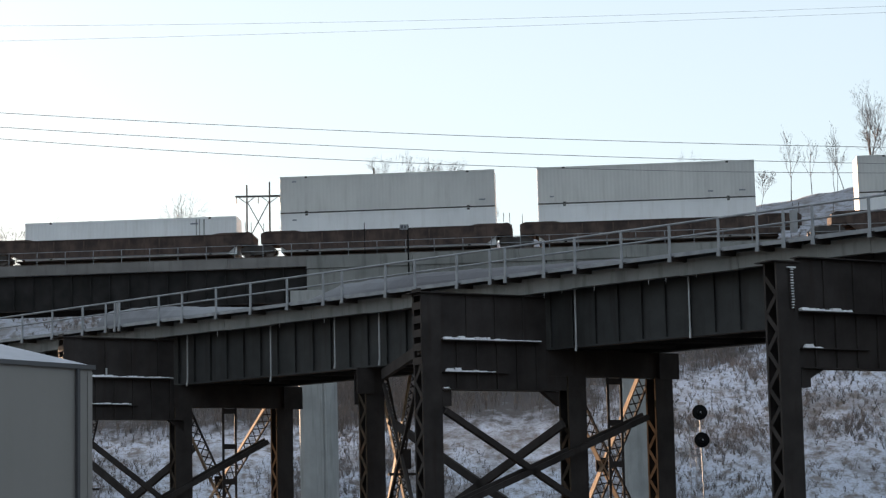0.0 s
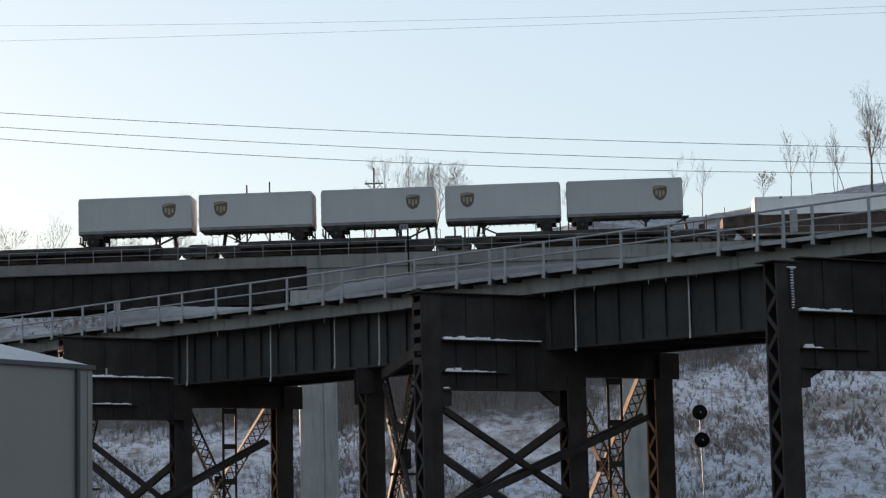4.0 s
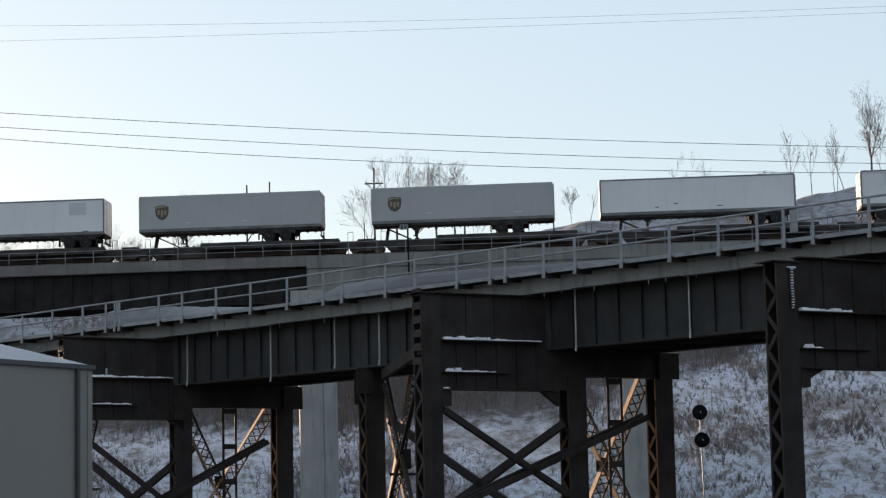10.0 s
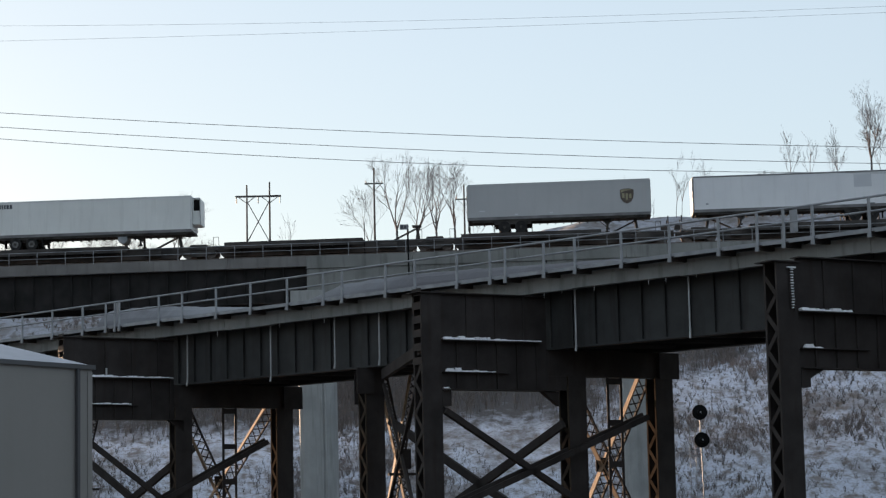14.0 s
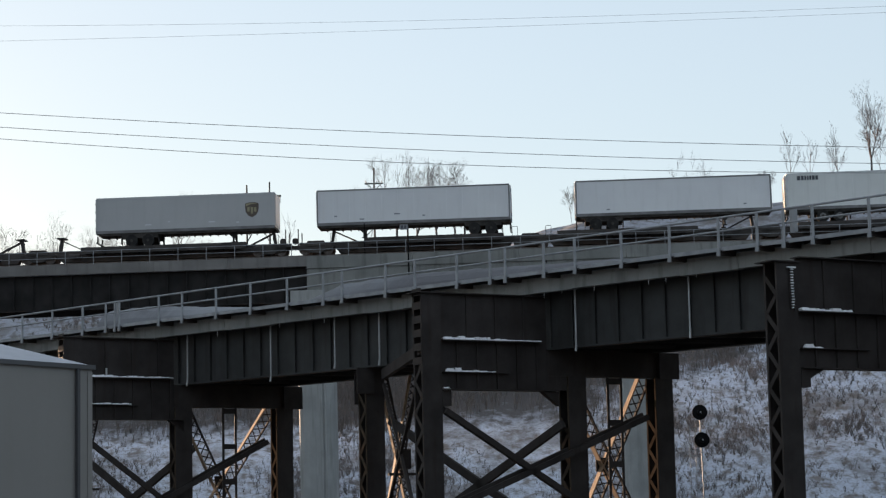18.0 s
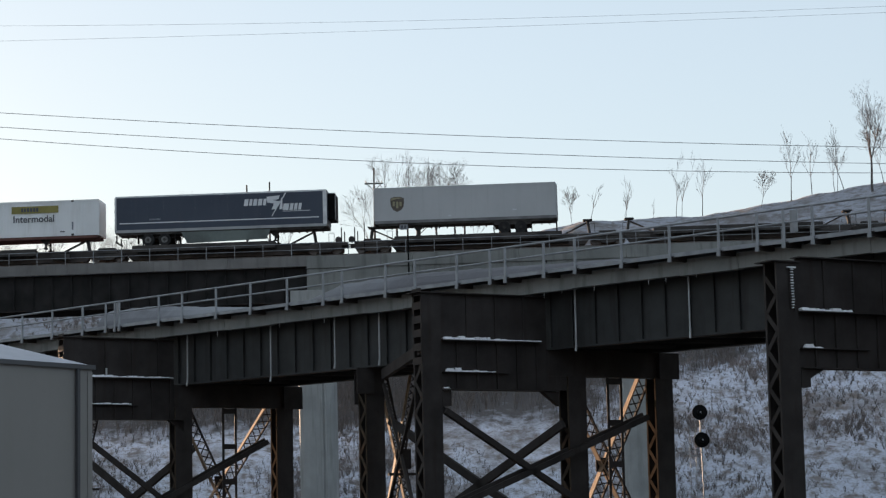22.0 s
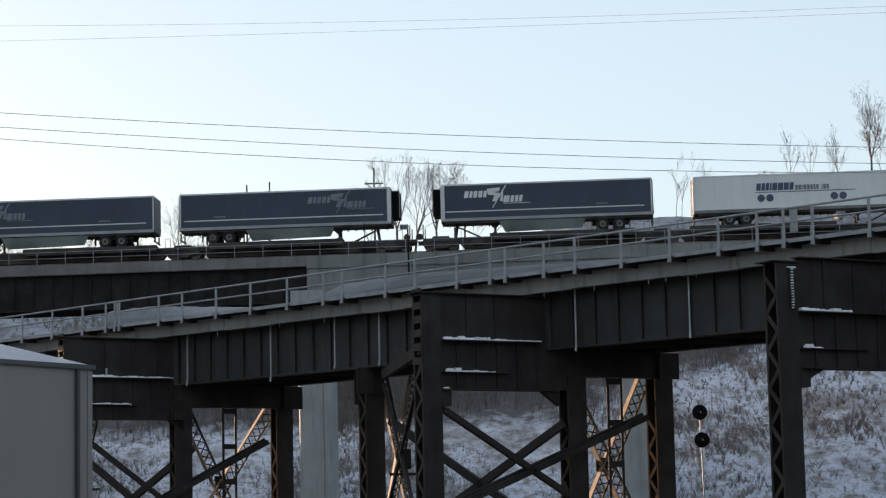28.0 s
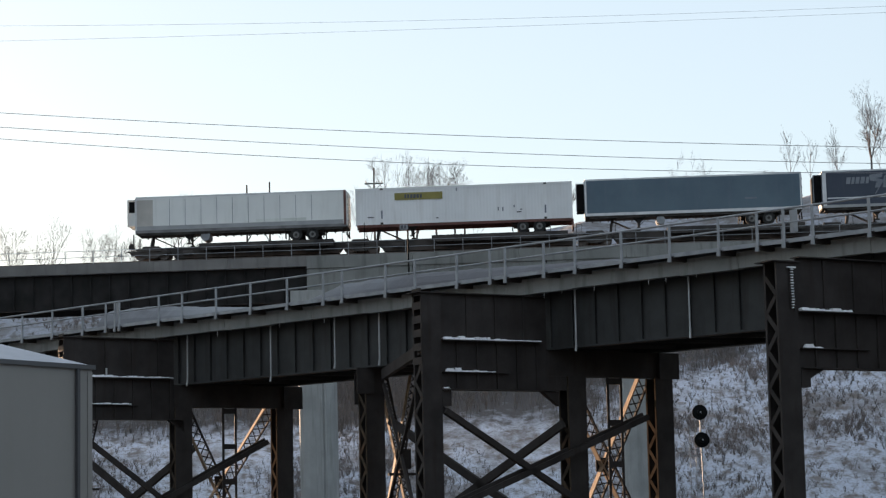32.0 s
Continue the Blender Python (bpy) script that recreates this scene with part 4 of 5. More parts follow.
def white_reefer(u0, u1, front, seed, label, axles=(2.6, 3.85), body=M_REEFER):
    t, L, xf, xr = van_trailer(u0, u1, front, body, label, list(axles), seed=seed, gear=4.0, height=2.83, z0=0.93)
    reefer_unit(t, xf, front, M_REEFER)
    part("fuel_tank", Geo().cyl((xf - front * 5.3, NEAR + 0.1, 0.62), (xf - front * 5.3, 0.2, 0.62), 0.36, 14), M_GALV, t)
    return t, L, xf, xr


def ribbed_box(parent, name, L, z0, z1, mat, ribs=0.28):
    """A container: frame, castings and pressed side ribs."""
    b = part(name, Geo().box(0.0, L, NEAR + 0.045, FAR - 0.03, z0, z1), mat, parent, bevel=0.03)
    g = Geo()
    x = 0.25
    while x < L - 0.25:
        g.box(x, x + ribs * 0.5, NEAR + 0.006, NEAR + 0.0445, z0 + 0.22, z1 - 0.16)
        x += ribs
    part("side_ribs", g, mat, b)
    part("frame_rail", Geo().box(0.0, L, NEAR, NEAR + 0.029, z1 - 0.14, z1).box(0.0, L, NEAR, NEAR + 0.029, z0, z0 + 0.2), mat, b)
    for x in (1.9, L - 2.1):
        part("lift_post", Geo().box(x, x + 0.16, NEAR - 0.004, NEAR + 0.029, z0 + 0.201, z1 - 0.141), mat, b)
        for z in (z0, z1 - 0.16):
            part("corner_casting", Geo().box(x - 0.02, x + 0.18, NEAR - 0.01, NEAR - 0.001, z + 0.005, z + 0.15), M_UNDER, b)
    return b


def chassis_container(u0, u1, front, seed, banner_at, second=False, height=2.73):
    """A container on a road chassis."""
    L = u1 - u0
    t = rolling("container_chassis", u0, DECK, "rust-red road chassis under a white container", "trailer", "trailers on the train")
    xf, xr = (L, 0.0) if front > 0 else (0.0, L)
    part("chassis_rail", Geo().box(0.05, L - 0.05, -0.6, -0.45, 0.72, 0.99).box(0.05, L - 0.05, 0.45, 0.6, 0.72, 0.99).box(0.1, L - 0.1, NEAR + 0.02, NEAR + 0.12, 0.80, 0.995), M_REDRAIL, t)
    bogie(t, [xr + front * 2.5, xr + front * 3.75])
    landing_gear(t, xf - front * 4.2, front)
    g = Geo().box(xr - 0.06, xr + 0.06, -1.2, 1.2, 0.3, 0.95)
    part("rear_bumper", g, M_REDRAIL, t)
    c = rolling("container", u0, DECK + 1.0, "white ribbed container with an olive-yellow banner", "container", "containers on chassis")
    b = ribbed_box(c, "container_body", L, 0.0, height, M_CONTWHITE, 0.24)
    if second:
        part("door_seam", Geo().box(2.02, 2.10, NEAR - 0.012, NEAR - 0.005, 0.2, 2.6), M_DIMDECAL, c)
        part("end_ribs", Geo().box(L + 0.001 - 0.03, L + 0.02, -1.1, 1.1, 0.2, 2.55), M_CONTWHITE, c)
    ban = part("banner", Geo().box(banner_at, banner_at + 3.6, NEAR - 0.03, NEAR - 0.015, 1.80, 2.34), M_YELLOW, c, "olive-yellow name banner")
    bars(ban, banner_at + 0.75, 1.92, 0.3, (0.5, 0.55, 0.65, 0.62, 0.6, 0.55), M_DECAL)
    for o in ban.children:
        o.location.y = -0.012
    if second:
        w = word("Intermodal", 0.72)
        w.materials.append(M_DECAL)
        part("lettering", w, None, c, "dark blue word on the container side", at=Matrix.Translation((banner_at + 0.1, NEAR - 0.02, 1.13)))
    # flat dark strips paint the shade inside the lift pockets
    for x in (1.9, L - 2.1):
        part("lift_pocket_shade", Geo().box(x + 0.02, x + 0.14, NEAR - 0.012, NEAR - 0.005, 0.45, 1.05), M_DIMDECAL, c)
    for x, z, h in () if second else ((L - 5.6, 0.75, 0.26), (L - 5.25, 0.7, 0.3), (L - 4.4, 0.95, 0.18), (7.6, 2.35, 0.22)):
        part("scuff_mark", Geo().box(x, x + 0.09, NEAR - 0.012, NEAR + 0.004, z, z + h), M_DIMDECAL, c)
    small_marks(c, L, random.Random(seed), M_DECAL)
    for o in c.children:
        if o.name.startswith("stencil_mark"):
            o.location.z = -1.0
    return t


def truck(parent, x, label=""):
    """A two-axle railway truck with its side frames."""
    t = part("truck", Geo().prism([(x - 1.28, 0.32), (x - 1.28, 0.64), (x - 0.5, 0.80), (x + 0.5, 0.80), (x + 1.28, 0.64), (x + 1.28, 0.32), (x + 0.72, 0.32), (x + 0.4, 0.12), (x - 0.4, 0.12), (x - 0.72, 0.32)], -1.14, -0.98).prism([(x - 1.28, 0.32), (x - 1.28, 0.64), (x - 0.5, 0.80), (x + 0.5, 0.80), (x + 1.28, 0.64), (x + 1.28, 0.32), (x + 0.72, 0.32), (x + 0.4, 0.12), (x - 0.4, 0.12), (x - 0.72, 0.32)], 0.98, 1.14).box(x - 0.25, x + 0.25, -0.97, 0.97, 0.3, 0.6), M_CAR, parent)
    for dx in (-0.88, 0.88):
        part("wheelset", Geo().cyl((x + dx, -0.80, 0.42), (x + dx, -0.67, 0.42), 0.42, 18).cyl((x + dx, 0.67, 0.42), (x + dx, 0.80, 0.42), 0.42, 18).cyl((x + dx, -0.66, 0.42), (x + dx, 0.66, 0.42), 0.08, 8), M_RAIL, t)
    return t


def hitch(parent, x, d):
    """A trailer hitch: upright, long strut leaning back in direction d, and top plate."""
    h = part("hitch_stand", Geo().bar((x, 0, 0.95), (x - d * 0.16, 0, 1.98), 0.5, 0.19, up=(1, 0, 0)), M_CAR, parent)
    for y in (-0.16, 0.16):
        part("hitch_strut", Geo().bar((x - d * 0.24, y, 1.80), (x - d * 1.9, y, 1.0), 0.08, 0.08), M_CAR, h)
    c = x - d * 0.16
    part("hitch_plate", Geo().prism([(c - 0.36, 2.0), (c - 0.30, 1.93), (c + 0.30, 1.93), (c + 0.36, 2.0), (c + 0.30, 2.04), (c - 0.30, 2.04)], -0.42, 0.42), M_CAR, h)


def spine_unit(u0, u1, hitches, decks, first=False, last=False):
    """One platform of an articulated spine car, with a truck under its left end."""
    L = u1 - u0
    c = rolling("spine_car", u0, 0.0, "grimy dark spine car platform with trailer hitch", "railcar", "spine cars of the train")
    tx = 1.7 if first else 0.0          # a free end overhangs its truck
    sp = Geo().prism([(0.35, 0.86), (0.35, 1.0), (L - 0.35, 1.0), (L - 0.35, 0.86), (L - 1.38, 0.58), (L - 1.72, 0.14), (1.72 + tx, 0.14), (1.38 + tx, 0.58)], -0.35, 0.35)
    part("spine_beam", sp, M_CAR, c)
    for a, b in decks:
        d = part("wheel_deck", Geo().box(a, b, -1.45, -0.36, 0.93, DECK - 0.004), M_CAR, c)
        part("side_sill", Geo().box(a, b, -1.48, -1.40, 0.60, 1.08), M_CAR, d)
        d2 = part("wheel_deck", Geo().box(a, b, 0.36, 1.45, 0.93, DECK - 0.004), M_CAR, c)
        part("side_sill", Geo().box(a, b, 1.40, 1.48, 0.60, 1.08), M_CAR, d2)
        part("guide_rail", Geo().box(a + 0.1, b - 0.1, -0.62, -0.55, DECK + 0.002, DECK + 0.16), M_CAR, d)
        x = a + 0.3
        while x < b:
            part("cross_arm", Geo().box(x, x + 0.12, -1.39, -0.36, 0.62, 0.92), M_CAR, d)
            x += 1.3
    for x, d in hitches:
        hitch(c, x, d)
    truck(c, tx)
    part("end_platform", Geo().box(tx - 0.9, tx + 0.85, -0.95, 0.95, 0.74, 0.858), M_CAR, c)
    part("end_platform", Geo().box(L - 0.9, L, -0.95, 0.95, 0.74, 0.858), M_CAR, c)
    part("bolster", Geo().prism([(tx - 0.75, 0.62), (tx - 0.6, 1.02), (tx + 0.62, 1.02), (tx + 0.8, 0.62)], -1.25, -0.40), M_CAR, c, bevel=0.02)
    part("brake_cylinder", Geo().cyl((tx + 2.35, -0.62, 0.52), (tx + 3.15, -0.62, 0.52), 0.2, 12), M_CAR, c)
    part("air_reservoir", Geo().cyl((L - 4.2, -0.66, 0.5), (L - 2.9, -0.66, 0.5), 0.24, 12), M_CAR, c)
    for x in (1.15 + tx, L - 1.35):
        part("grab_iron", Geo().cyl((x, -1.2, 0.60), (x, -1.2, 1.55), 0.02, 6).cyl((x, -1.2, 1.55), (x + 0.4, -1.2, 1.55), 0.02, 6).cyl((x + 0.4, -1.2, 0.60), (x + 0.4, -1.2, 1.55), 0.02, 6).box(x - 0.05, x + 0.45, -1.24, -1.16, 0.56, 0.60).bar((x + 0.2, -1.2, 0.62), (x + 0.2, -0.36, 0.80), 0.06, 0.06), M_CAR, c)
    if last:
        truck(c, L - 1.7)
    for x in ((0.4,) if first else ()) + ((L - 0.4,) if last else ()):
        part("end_post", Geo().box(x - 0.04, x + 0.04, -1.2, -1.12, 0.7, 1.95), M_CAR, c)
        part("end_post", Geo().box(x - 0.04, x + 0.04, 1.12, 1.2, 0.7, 1.95), M_CAR, c)
        part("end_step", Geo().box(x - 0.5, x + 0.5, -1.2, -1.15, 0.60, 0.69), M_CAR, c)
        part("coupler", Geo().box(x - 0.45, x + 0.45, -0.2, 0.2, 0.55, 0.79), M_CAR, c)
        part("hand_wheel", Geo().cyl((x - 0.3, -0.5, 1.12), (x - 0.3, -0.42, 1.12), 0.25, 12), M_CAR, c)
    part("brake_hose", Geo().cyl((0.9, -0.9, 0.78), (2.6, -0.5, 0.5), 0.03, 6), M_CAR, c)
    return c


def well_car(u0, u1, left_end=True):
    """One well of an articulated container car."""
    L = u1 - u0
    c = rolling("well_car", u0, 0.0, "rusty brown container well car", "railcar", "well cars of the train")
    for y0, y1 in ((-1.5, -1.4), (1.4, 1.5)):
        part("side_sill", Geo().prism([(1.2, 1.05), (2.2, 0.32), (L - 2.2, 0.32), (L - 1.2, 1.05), (L - 1.2, 1.62), (1.2, 1.62)], y0, y1), M_WELL, c)
    part("top_chord", Geo().box(1.0, L - 1.0, -1.54, -1.38, 1.624, 1.70).box(1.0, L - 1.0, 1.38, 1.54, 1.624, 1.70), M_WELL, c)
    st = Geo().box(0, 0.1, -1.54, -1.502, 0.34, 1.61).mesh("sill_rib", M_WELL)
    x = 2.6
    while x < L - 2.4:
        part("sill_rib", st, None, c, at=Matrix.Translation((x, 0, 0)))
        x += 1.15
    for a, b, s in ((0.3, 3.4, 1), (L - 3.4, L - 0.3, -1)):
        lo, hi = (a, b) if s > 0 else (b, a)
        part("end_platform", Geo().prism([(lo, 0.9), (lo, 1.66), (lo + s * 0.4, 1.82), (lo + s * 2.6, 1.82), (lo + s * 3.1, 1.71), (lo + s * 1.1, 1.705), (lo + s * 1.1, 0.9)], -1.46, 1.46), M_WELL, c, bevel=0.02)
    part("well_floor", Geo().box(2.0, L - 2.0, -1.3, 1.3, 0.14, 0.2), M_WELL, c)
    truck(c, 0.0)
    for x, lo, hi in ((L - 0.45, 1.7, 2.6), (L - 0.9, 1.9, 2.6), (0.5, 1.7, 2.45)):
        part("end_rail", Geo().cyl((x, -1.2, lo), (x, -1.2, hi), 0.025, 6), M_CAR, c)
    part("hand_wheel", Geo().cyl((L - 0.7, -1.25, 1.6), (L - 0.7, -1.2, 1.6), 0.28, 14), M_CAR, c)
    return c


def loose_container(u0, L, z, top, mat, label):
    c = rolling("container", u0, z, label, "container", "containers in well cars")
    ribbed_box(c, "container_body", L, 0.0, top, mat)
    if z > 1:
        # dark strip stands in for the shaded gap between stacked containers
        part("bottom_strip", Geo().box(0.02, L - 0.02, NEAR - 0.006, NEAR - 0.002, -0.02, 0.07), M_UNDER, c, "dark strip painted for the shaded gap under the container")
    rnd = random.Random(int(u0 * 7))
    for _ in range(3):
        x, zz = rnd.choice((0.9, 2.6, 3.6, L - 3.5, L - 1.2)), rnd.choice((0.5, 2.35))
        part("stencil_mark", Geo().box(x, x + rnd.uniform(0.25, 0.6), NEAR - 0.005, NEAR + 0.006, zz, zz + 0.1), M_DIMDECAL, c)
    return c


def build_train():
    # container wells at the head of the visible train
    for a, b in ((195.6, 216.0), (216.0, 235.5), (235.5, 257.0), (258.6, 279.0)):
        well_car(a, b)
    low = loose_container(198.3, 16.15, 0.22, 2.88, M_CONTWHITE, "white container with dark streaks sitting low in its well car")
    for x, w, lo in ((13.05, 0.1, 0.9), (13.3, 0.08, 1.3), (13.62, 0.13, 0.6)):
        part("soot_streak", Geo().box(x, x + w, NEAR - 0.004, NEAR + 0.006, lo, 2.72), M_SOOT, low)
    for u in (217.8, 237.2, 261.0):
        loose_container(u, 16.2, 0.22, 2.88, M_CONTWHITE, "white container at the bottom of a double stack")
        loose_container(u, 16.2, 3.14, 2.80, M_CONTAINER, "pale grey ribbed container on top of a double stack")
    # short trailers, three twin platforms
    e = 137.2
    w = 19.3
    for k in range(3):
        a = e + k * w
        spine_unit(a, a + w, ((1.8, -1), (w - 1.8, 1)), ((3.2, w - 3.2),), first=k == 0, last=k == 2)
    for u, f in ((184.45, 1), (175.3, -1), (165.95, 1), (156.65, -1), (147.46, 1)):
        pup(u, f, int(u))

    def fit(lo, hi, loads):
        """Platforms from lo to hi; each load's hitch and wheels set the fittings under it."""
        p = (hi - lo) / len(loads)
        for k, (u0, u1, f) in enumerate(loads):
            a = lo + k * p
            kp = (u1 - 1.0 - a) if f > 0 else (u0 + 1.0 - a)
            kp = min(max(kp, 1.2), p - 1.2)
            dk = (2.0, p - 5.4) if f > 0 else (5.4, p - 2.0)
            spine_unit(a, a + p, ((kp, f),), (dk,), first=k == 0, last=k == len(loads) - 1)

    fit(47.6, 137.0, ((48.9, 63.53, -1), (66.2, 80.0, -1), (83.85, 97.5, -1), (101.0, 115.5, -1), (120.35, 134.97, 1)))
    white_van(120.35, 134.97, 1, 11, patch=2.4)
    white_van(101.0, 115.5, -1, 12)
    long_grey(83.85, 97.5, -1, 13)
    long_grey(66.2, 80.0, -1, 14)
    white_van(48.9, 63.53, -1, 15, patch=12.6)
    fit(-41.9, 47.4, ((-40.05, -25.5, -1), (-20.58, -6.03, 1), (-4.9, 11.2, 1), (15.0, 29.3, 1), (32.1, 45.76, 1)))
    long_grey(32.1, 45.76, 1, 16)
    t, L, xf, xr = white_reefer(-4.9, 11.2, 1, 17, "white refrigerated trailer with a dark cooling unit")
    bars(t, 0.8, 3.2, 0.32, (0.8, 0.6, 0.45, 0.35, 0.45, 0.6, 0.6), M_DECAL)
    white_van(-20.58, -6.03, 1, 18)
    white_van(-40.05, -25.5, -1, 19)
    w = 19.35
    for k in range(3):
        a = -100.1 + k * w
        spine_unit(a, a + w, ((1.5, -1), (w - 1.3, 1)), ((3.4, w - 3.4),), first=k == 0, last=k == 2)
    long_grey(-56.85, -43.21, 1, 20)
    long_grey(-98.18, -84.5, -1, 21)
    fit(-191.6, -100.3, ((-189.82, -174.0, -1), (-170.93, -154.8, 1), (-153.29, -137.2, 1), (-135.2, -119.1, 1), (-117.86, -101.75, 1)))
    navy_trailer(-117.86, -101.75, 1, 22, mark="white")
    chassis_container(-135.2, -119.1, 1, 23, 9.4, second=True)
    t, L, xf, xr = white_reefer(-153.29, -137.2, 1, 24, "green-grey stained refrigerated trailer with dark bold lettering bars", body=M_REEFER2)
    bars(t, 1.7, 2.72, 0.52, (1.0, 0.75, 0.6, 0.6, 0.55, 0.65), M_DECAL)
    bars(t, 1.8, 2.28, 0.22, (0.6, -0.3, 0.6, -0.3, 0.5, -0.3, 0.6, -0.3, 0.6, -0.3, 0.6, -0.3, 0.5), M_PALEMARK)
    for k in range(4):
        part("globe_mark", Geo().prism([(0.72 + k * 0.2, 2.2), (0.78 + k * 0.2, 2.2), (0.9 + k * 0.16, 3.0), (0.84 + k * 0.16, 3.0)], NEAR - 0.022, NEAR - 0.012), M_DIMDECAL, t)
    t, L, xf, xr = white_reefer(-170.93, -154.8, 1, 25, "white refrigerated trailer with blue lettering bars and dots")
    x = bars(t, 4.65, 2.52, 0.55, (0.6, 0.45, 0.45, 0.25, 0.65, 0.7, 0.65, 0.55), M_DECALBLUE, lean=0.12, gap=0.2)
    bars(t, x + 0.1, 2.5, 0.36, (0.5, 0.55, 0.2, 0.55, 0.55, 0.5, 0.4, 0.5, -0.3, 0.2, 0.5, 0.5), M_DIMDECAL, gap=0.3)
    part("underline", Geo().box(4.6, 12.0, NEAR - 0.022, NEAR - 0.012, 2.36, 2.41), M_DECALBLUE, t)
    for x in (5.0, 5.65, 10.4, 11.05):
        part("dot_mark", Geo().cyl((x, NEAR - 0.022, 1.95), (x, NEAR - 0.012, 1.95), 0.28, 18), M_DECALBLUE, t)
    navy_trailer(-189.82, -174.0, -1, 26, mark="white")
    fit(-279.7, -191.8, ((-279.15, -263.1, -1), (-262.42, -246.13, -1), (-245.2, -229.1, -1), (-227.56, -211.56, -1), (-209.6, -193.56, 1)))
    navy_trailer(-209.6, -193.56, 1, 27, mark="worn")
    navy_trailer(-227.56, -211.56, -1, 28, mark="worn")
    navy_trailer(-245.2, -229.1, -1, 29, body=M_BLUE, skirt=False)
    chassis_container(-262.42, -246.13, -1, 30, 2.97, height=2.77)
    t, L, xf, xr = white_reefer(-279.15, -263.1, -1, 31, "scuffed white refrigerated trailer with tall panel seams")
    for k in range(10):
        part("panel_rib", Geo().box(2.6 + k * 1.2, 2.63 + k * 1.2, NEAR - 0.016, NEAR - 0.009, 1.5, 3.5), M_DIMDECAL, t)
    part("nose_panel", Geo().box(0.12, 1.35, NEAR - 0.013, NEAR - 0.009, 1.3, 3.5), M_BEIGE, t, "stained beige nose panel")
    part("grimy_band", Geo().box(0.12, 15.8, NEAR - 0.0145, NEAR - 0.0135, 1.16, 1.5), M_PALERAIL, t)
    part("rusty_edge", Geo().box(15.84, 16.03, NEAR - 0.02, NEAR - 0.0155, 1.1, 3.75), M_REDRAIL, t, "rust-red rear edge")
    part("side_plate", Geo().box(9.2, 13.0, NEAR - 0.014, NEAR - 0.009, 1.28, 1.75), M_REEFER2, t)


build_train()

# ---------------------------------------------------------------- building in the foreground
def metal_building():
    """A steel-clad shed; local x runs along its long wall towards the camera, y inwards."""
    m = Matrix.Translation((-7.38, 45.0, 0)) @ Matrix.Rotation(math.atan2(-0.81, -0.59), 4, "Z")
    b = thing("metal_building", m, "cream metal-clad building with a frosted hip roof", "building")
    L, W, H = 16.0, 14.0, 5.27
    part("wall", Geo().box(0, L, -0.2, 0, -0.1, H), M_SIDING, b)
    part("wall", Geo().box(-0.0, 0.2, -W, -0.2, -0.1, H), M_SIDING, b)
    part("wall", Geo().box(L - 0.2, L, -W, -0.2, -0.1, H), M_SIDING, b)
    part("wall", Geo().box(0.2, L - 0.2, -W, -W + 0.2, -0.1, H), M_SIDING, b)
    e = 0.03
    me = bpy.data.meshes.new("roof")
    v = [(-e, e, H + 0.06), (L + e, e, H + 0.06), (L + e, -W - e, H + 0.06), (-e, -W - e, H + 0.06), (5.5, -W / 2, H + 2.35), (L - 5.5, -W / 2, H + 2.35)]
    me.from_pydata(v, [], [(0, 1, 5, 4), (1, 2, 5), (2, 3, 4, 5), (3, 0, 4), (3, 2, 1, 0)])
    me.materials.append(M_ROOF)
    part("roof", me, None, b)
    part("eave_trim", Geo().box(-e, L + e, e, e + 0.03, H - 0.02, H + 0.075).box(-e - 0.03, -e, -W, e + 0.03, H - 0.02, H + 0.075), M_TRIM, b)
    part("downspout", Geo().box(0.40, 0.48, 0.013, 0.09, 0, H - 0.03), M_TRIM, b, "dark downspout", bevel=0.015)
    part("corner_trim", Geo().box(-0.012, 0.12, 0.001, 0.014, 0, H - 0.065), M_SIDING, b)
    return b


metal_building()


# ---------------------------------------------------------------- signal, sign and poles
def signal():
    s = thing("railway_signal", Matrix.Translation((14.64, 125.0, 0.0)), "railway signal with two round black targets on a thin mast", "signal")
    z1, z2 = 8.36, 6.77
    part("mast", Geo().cyl((0.14, 0.2, 0), (0.0, 0.2, z1 + 0.45), 0.045, 8), M_GALV, s)
    for z, x in ((z1, -0.02), (z2, 0.05)):
        t = part("target", Geo().cyl((x, -0.05, z), (x, 0.02, z), 0.44, 28), M_BLACK, s, "round black signal target")
        part("lamp_housing", Geo().cyl((x, -0.42, z), (x, -0.051, z), 0.17, 14).cyl((x, 0.021, z), (x, 0.35, z), 0.1, 10), M_BLACK, t)
        # lens coloured pale to paint the small highlight on the target
        part("lens", Geo().cyl((x, -0.44, z), (x, -0.421, z), 0.035, 12), M_PALEMARK, t, "small signal lens painted pale for the highlight on the target")
        part("bracket", Geo().box(x - 0.05, x + 0.05, 0.021, 0.3, z - 0.3, z - 0.22), M_GALV, t)
    lad = Geo()
    for x in (-0.62, -0.28):
        lad.cyl((x, 0.25, 0), (x, 0.25, 7.6), 0.02, 6)
    for k in range(24):
        lad.cyl((-0.62, 0.25, 0.3 + k * 0.31), (-0.28, 0.25, 0.3 + k * 0.31), 0.014, 5)
    for z in (2.2, 4.1, 5.9):
        lad.cyl((-0.62, 0.25, z), (0.08, 0.2, z), 0.018, 5)
    part("ladder", lad, M_GALV, s)


signal()


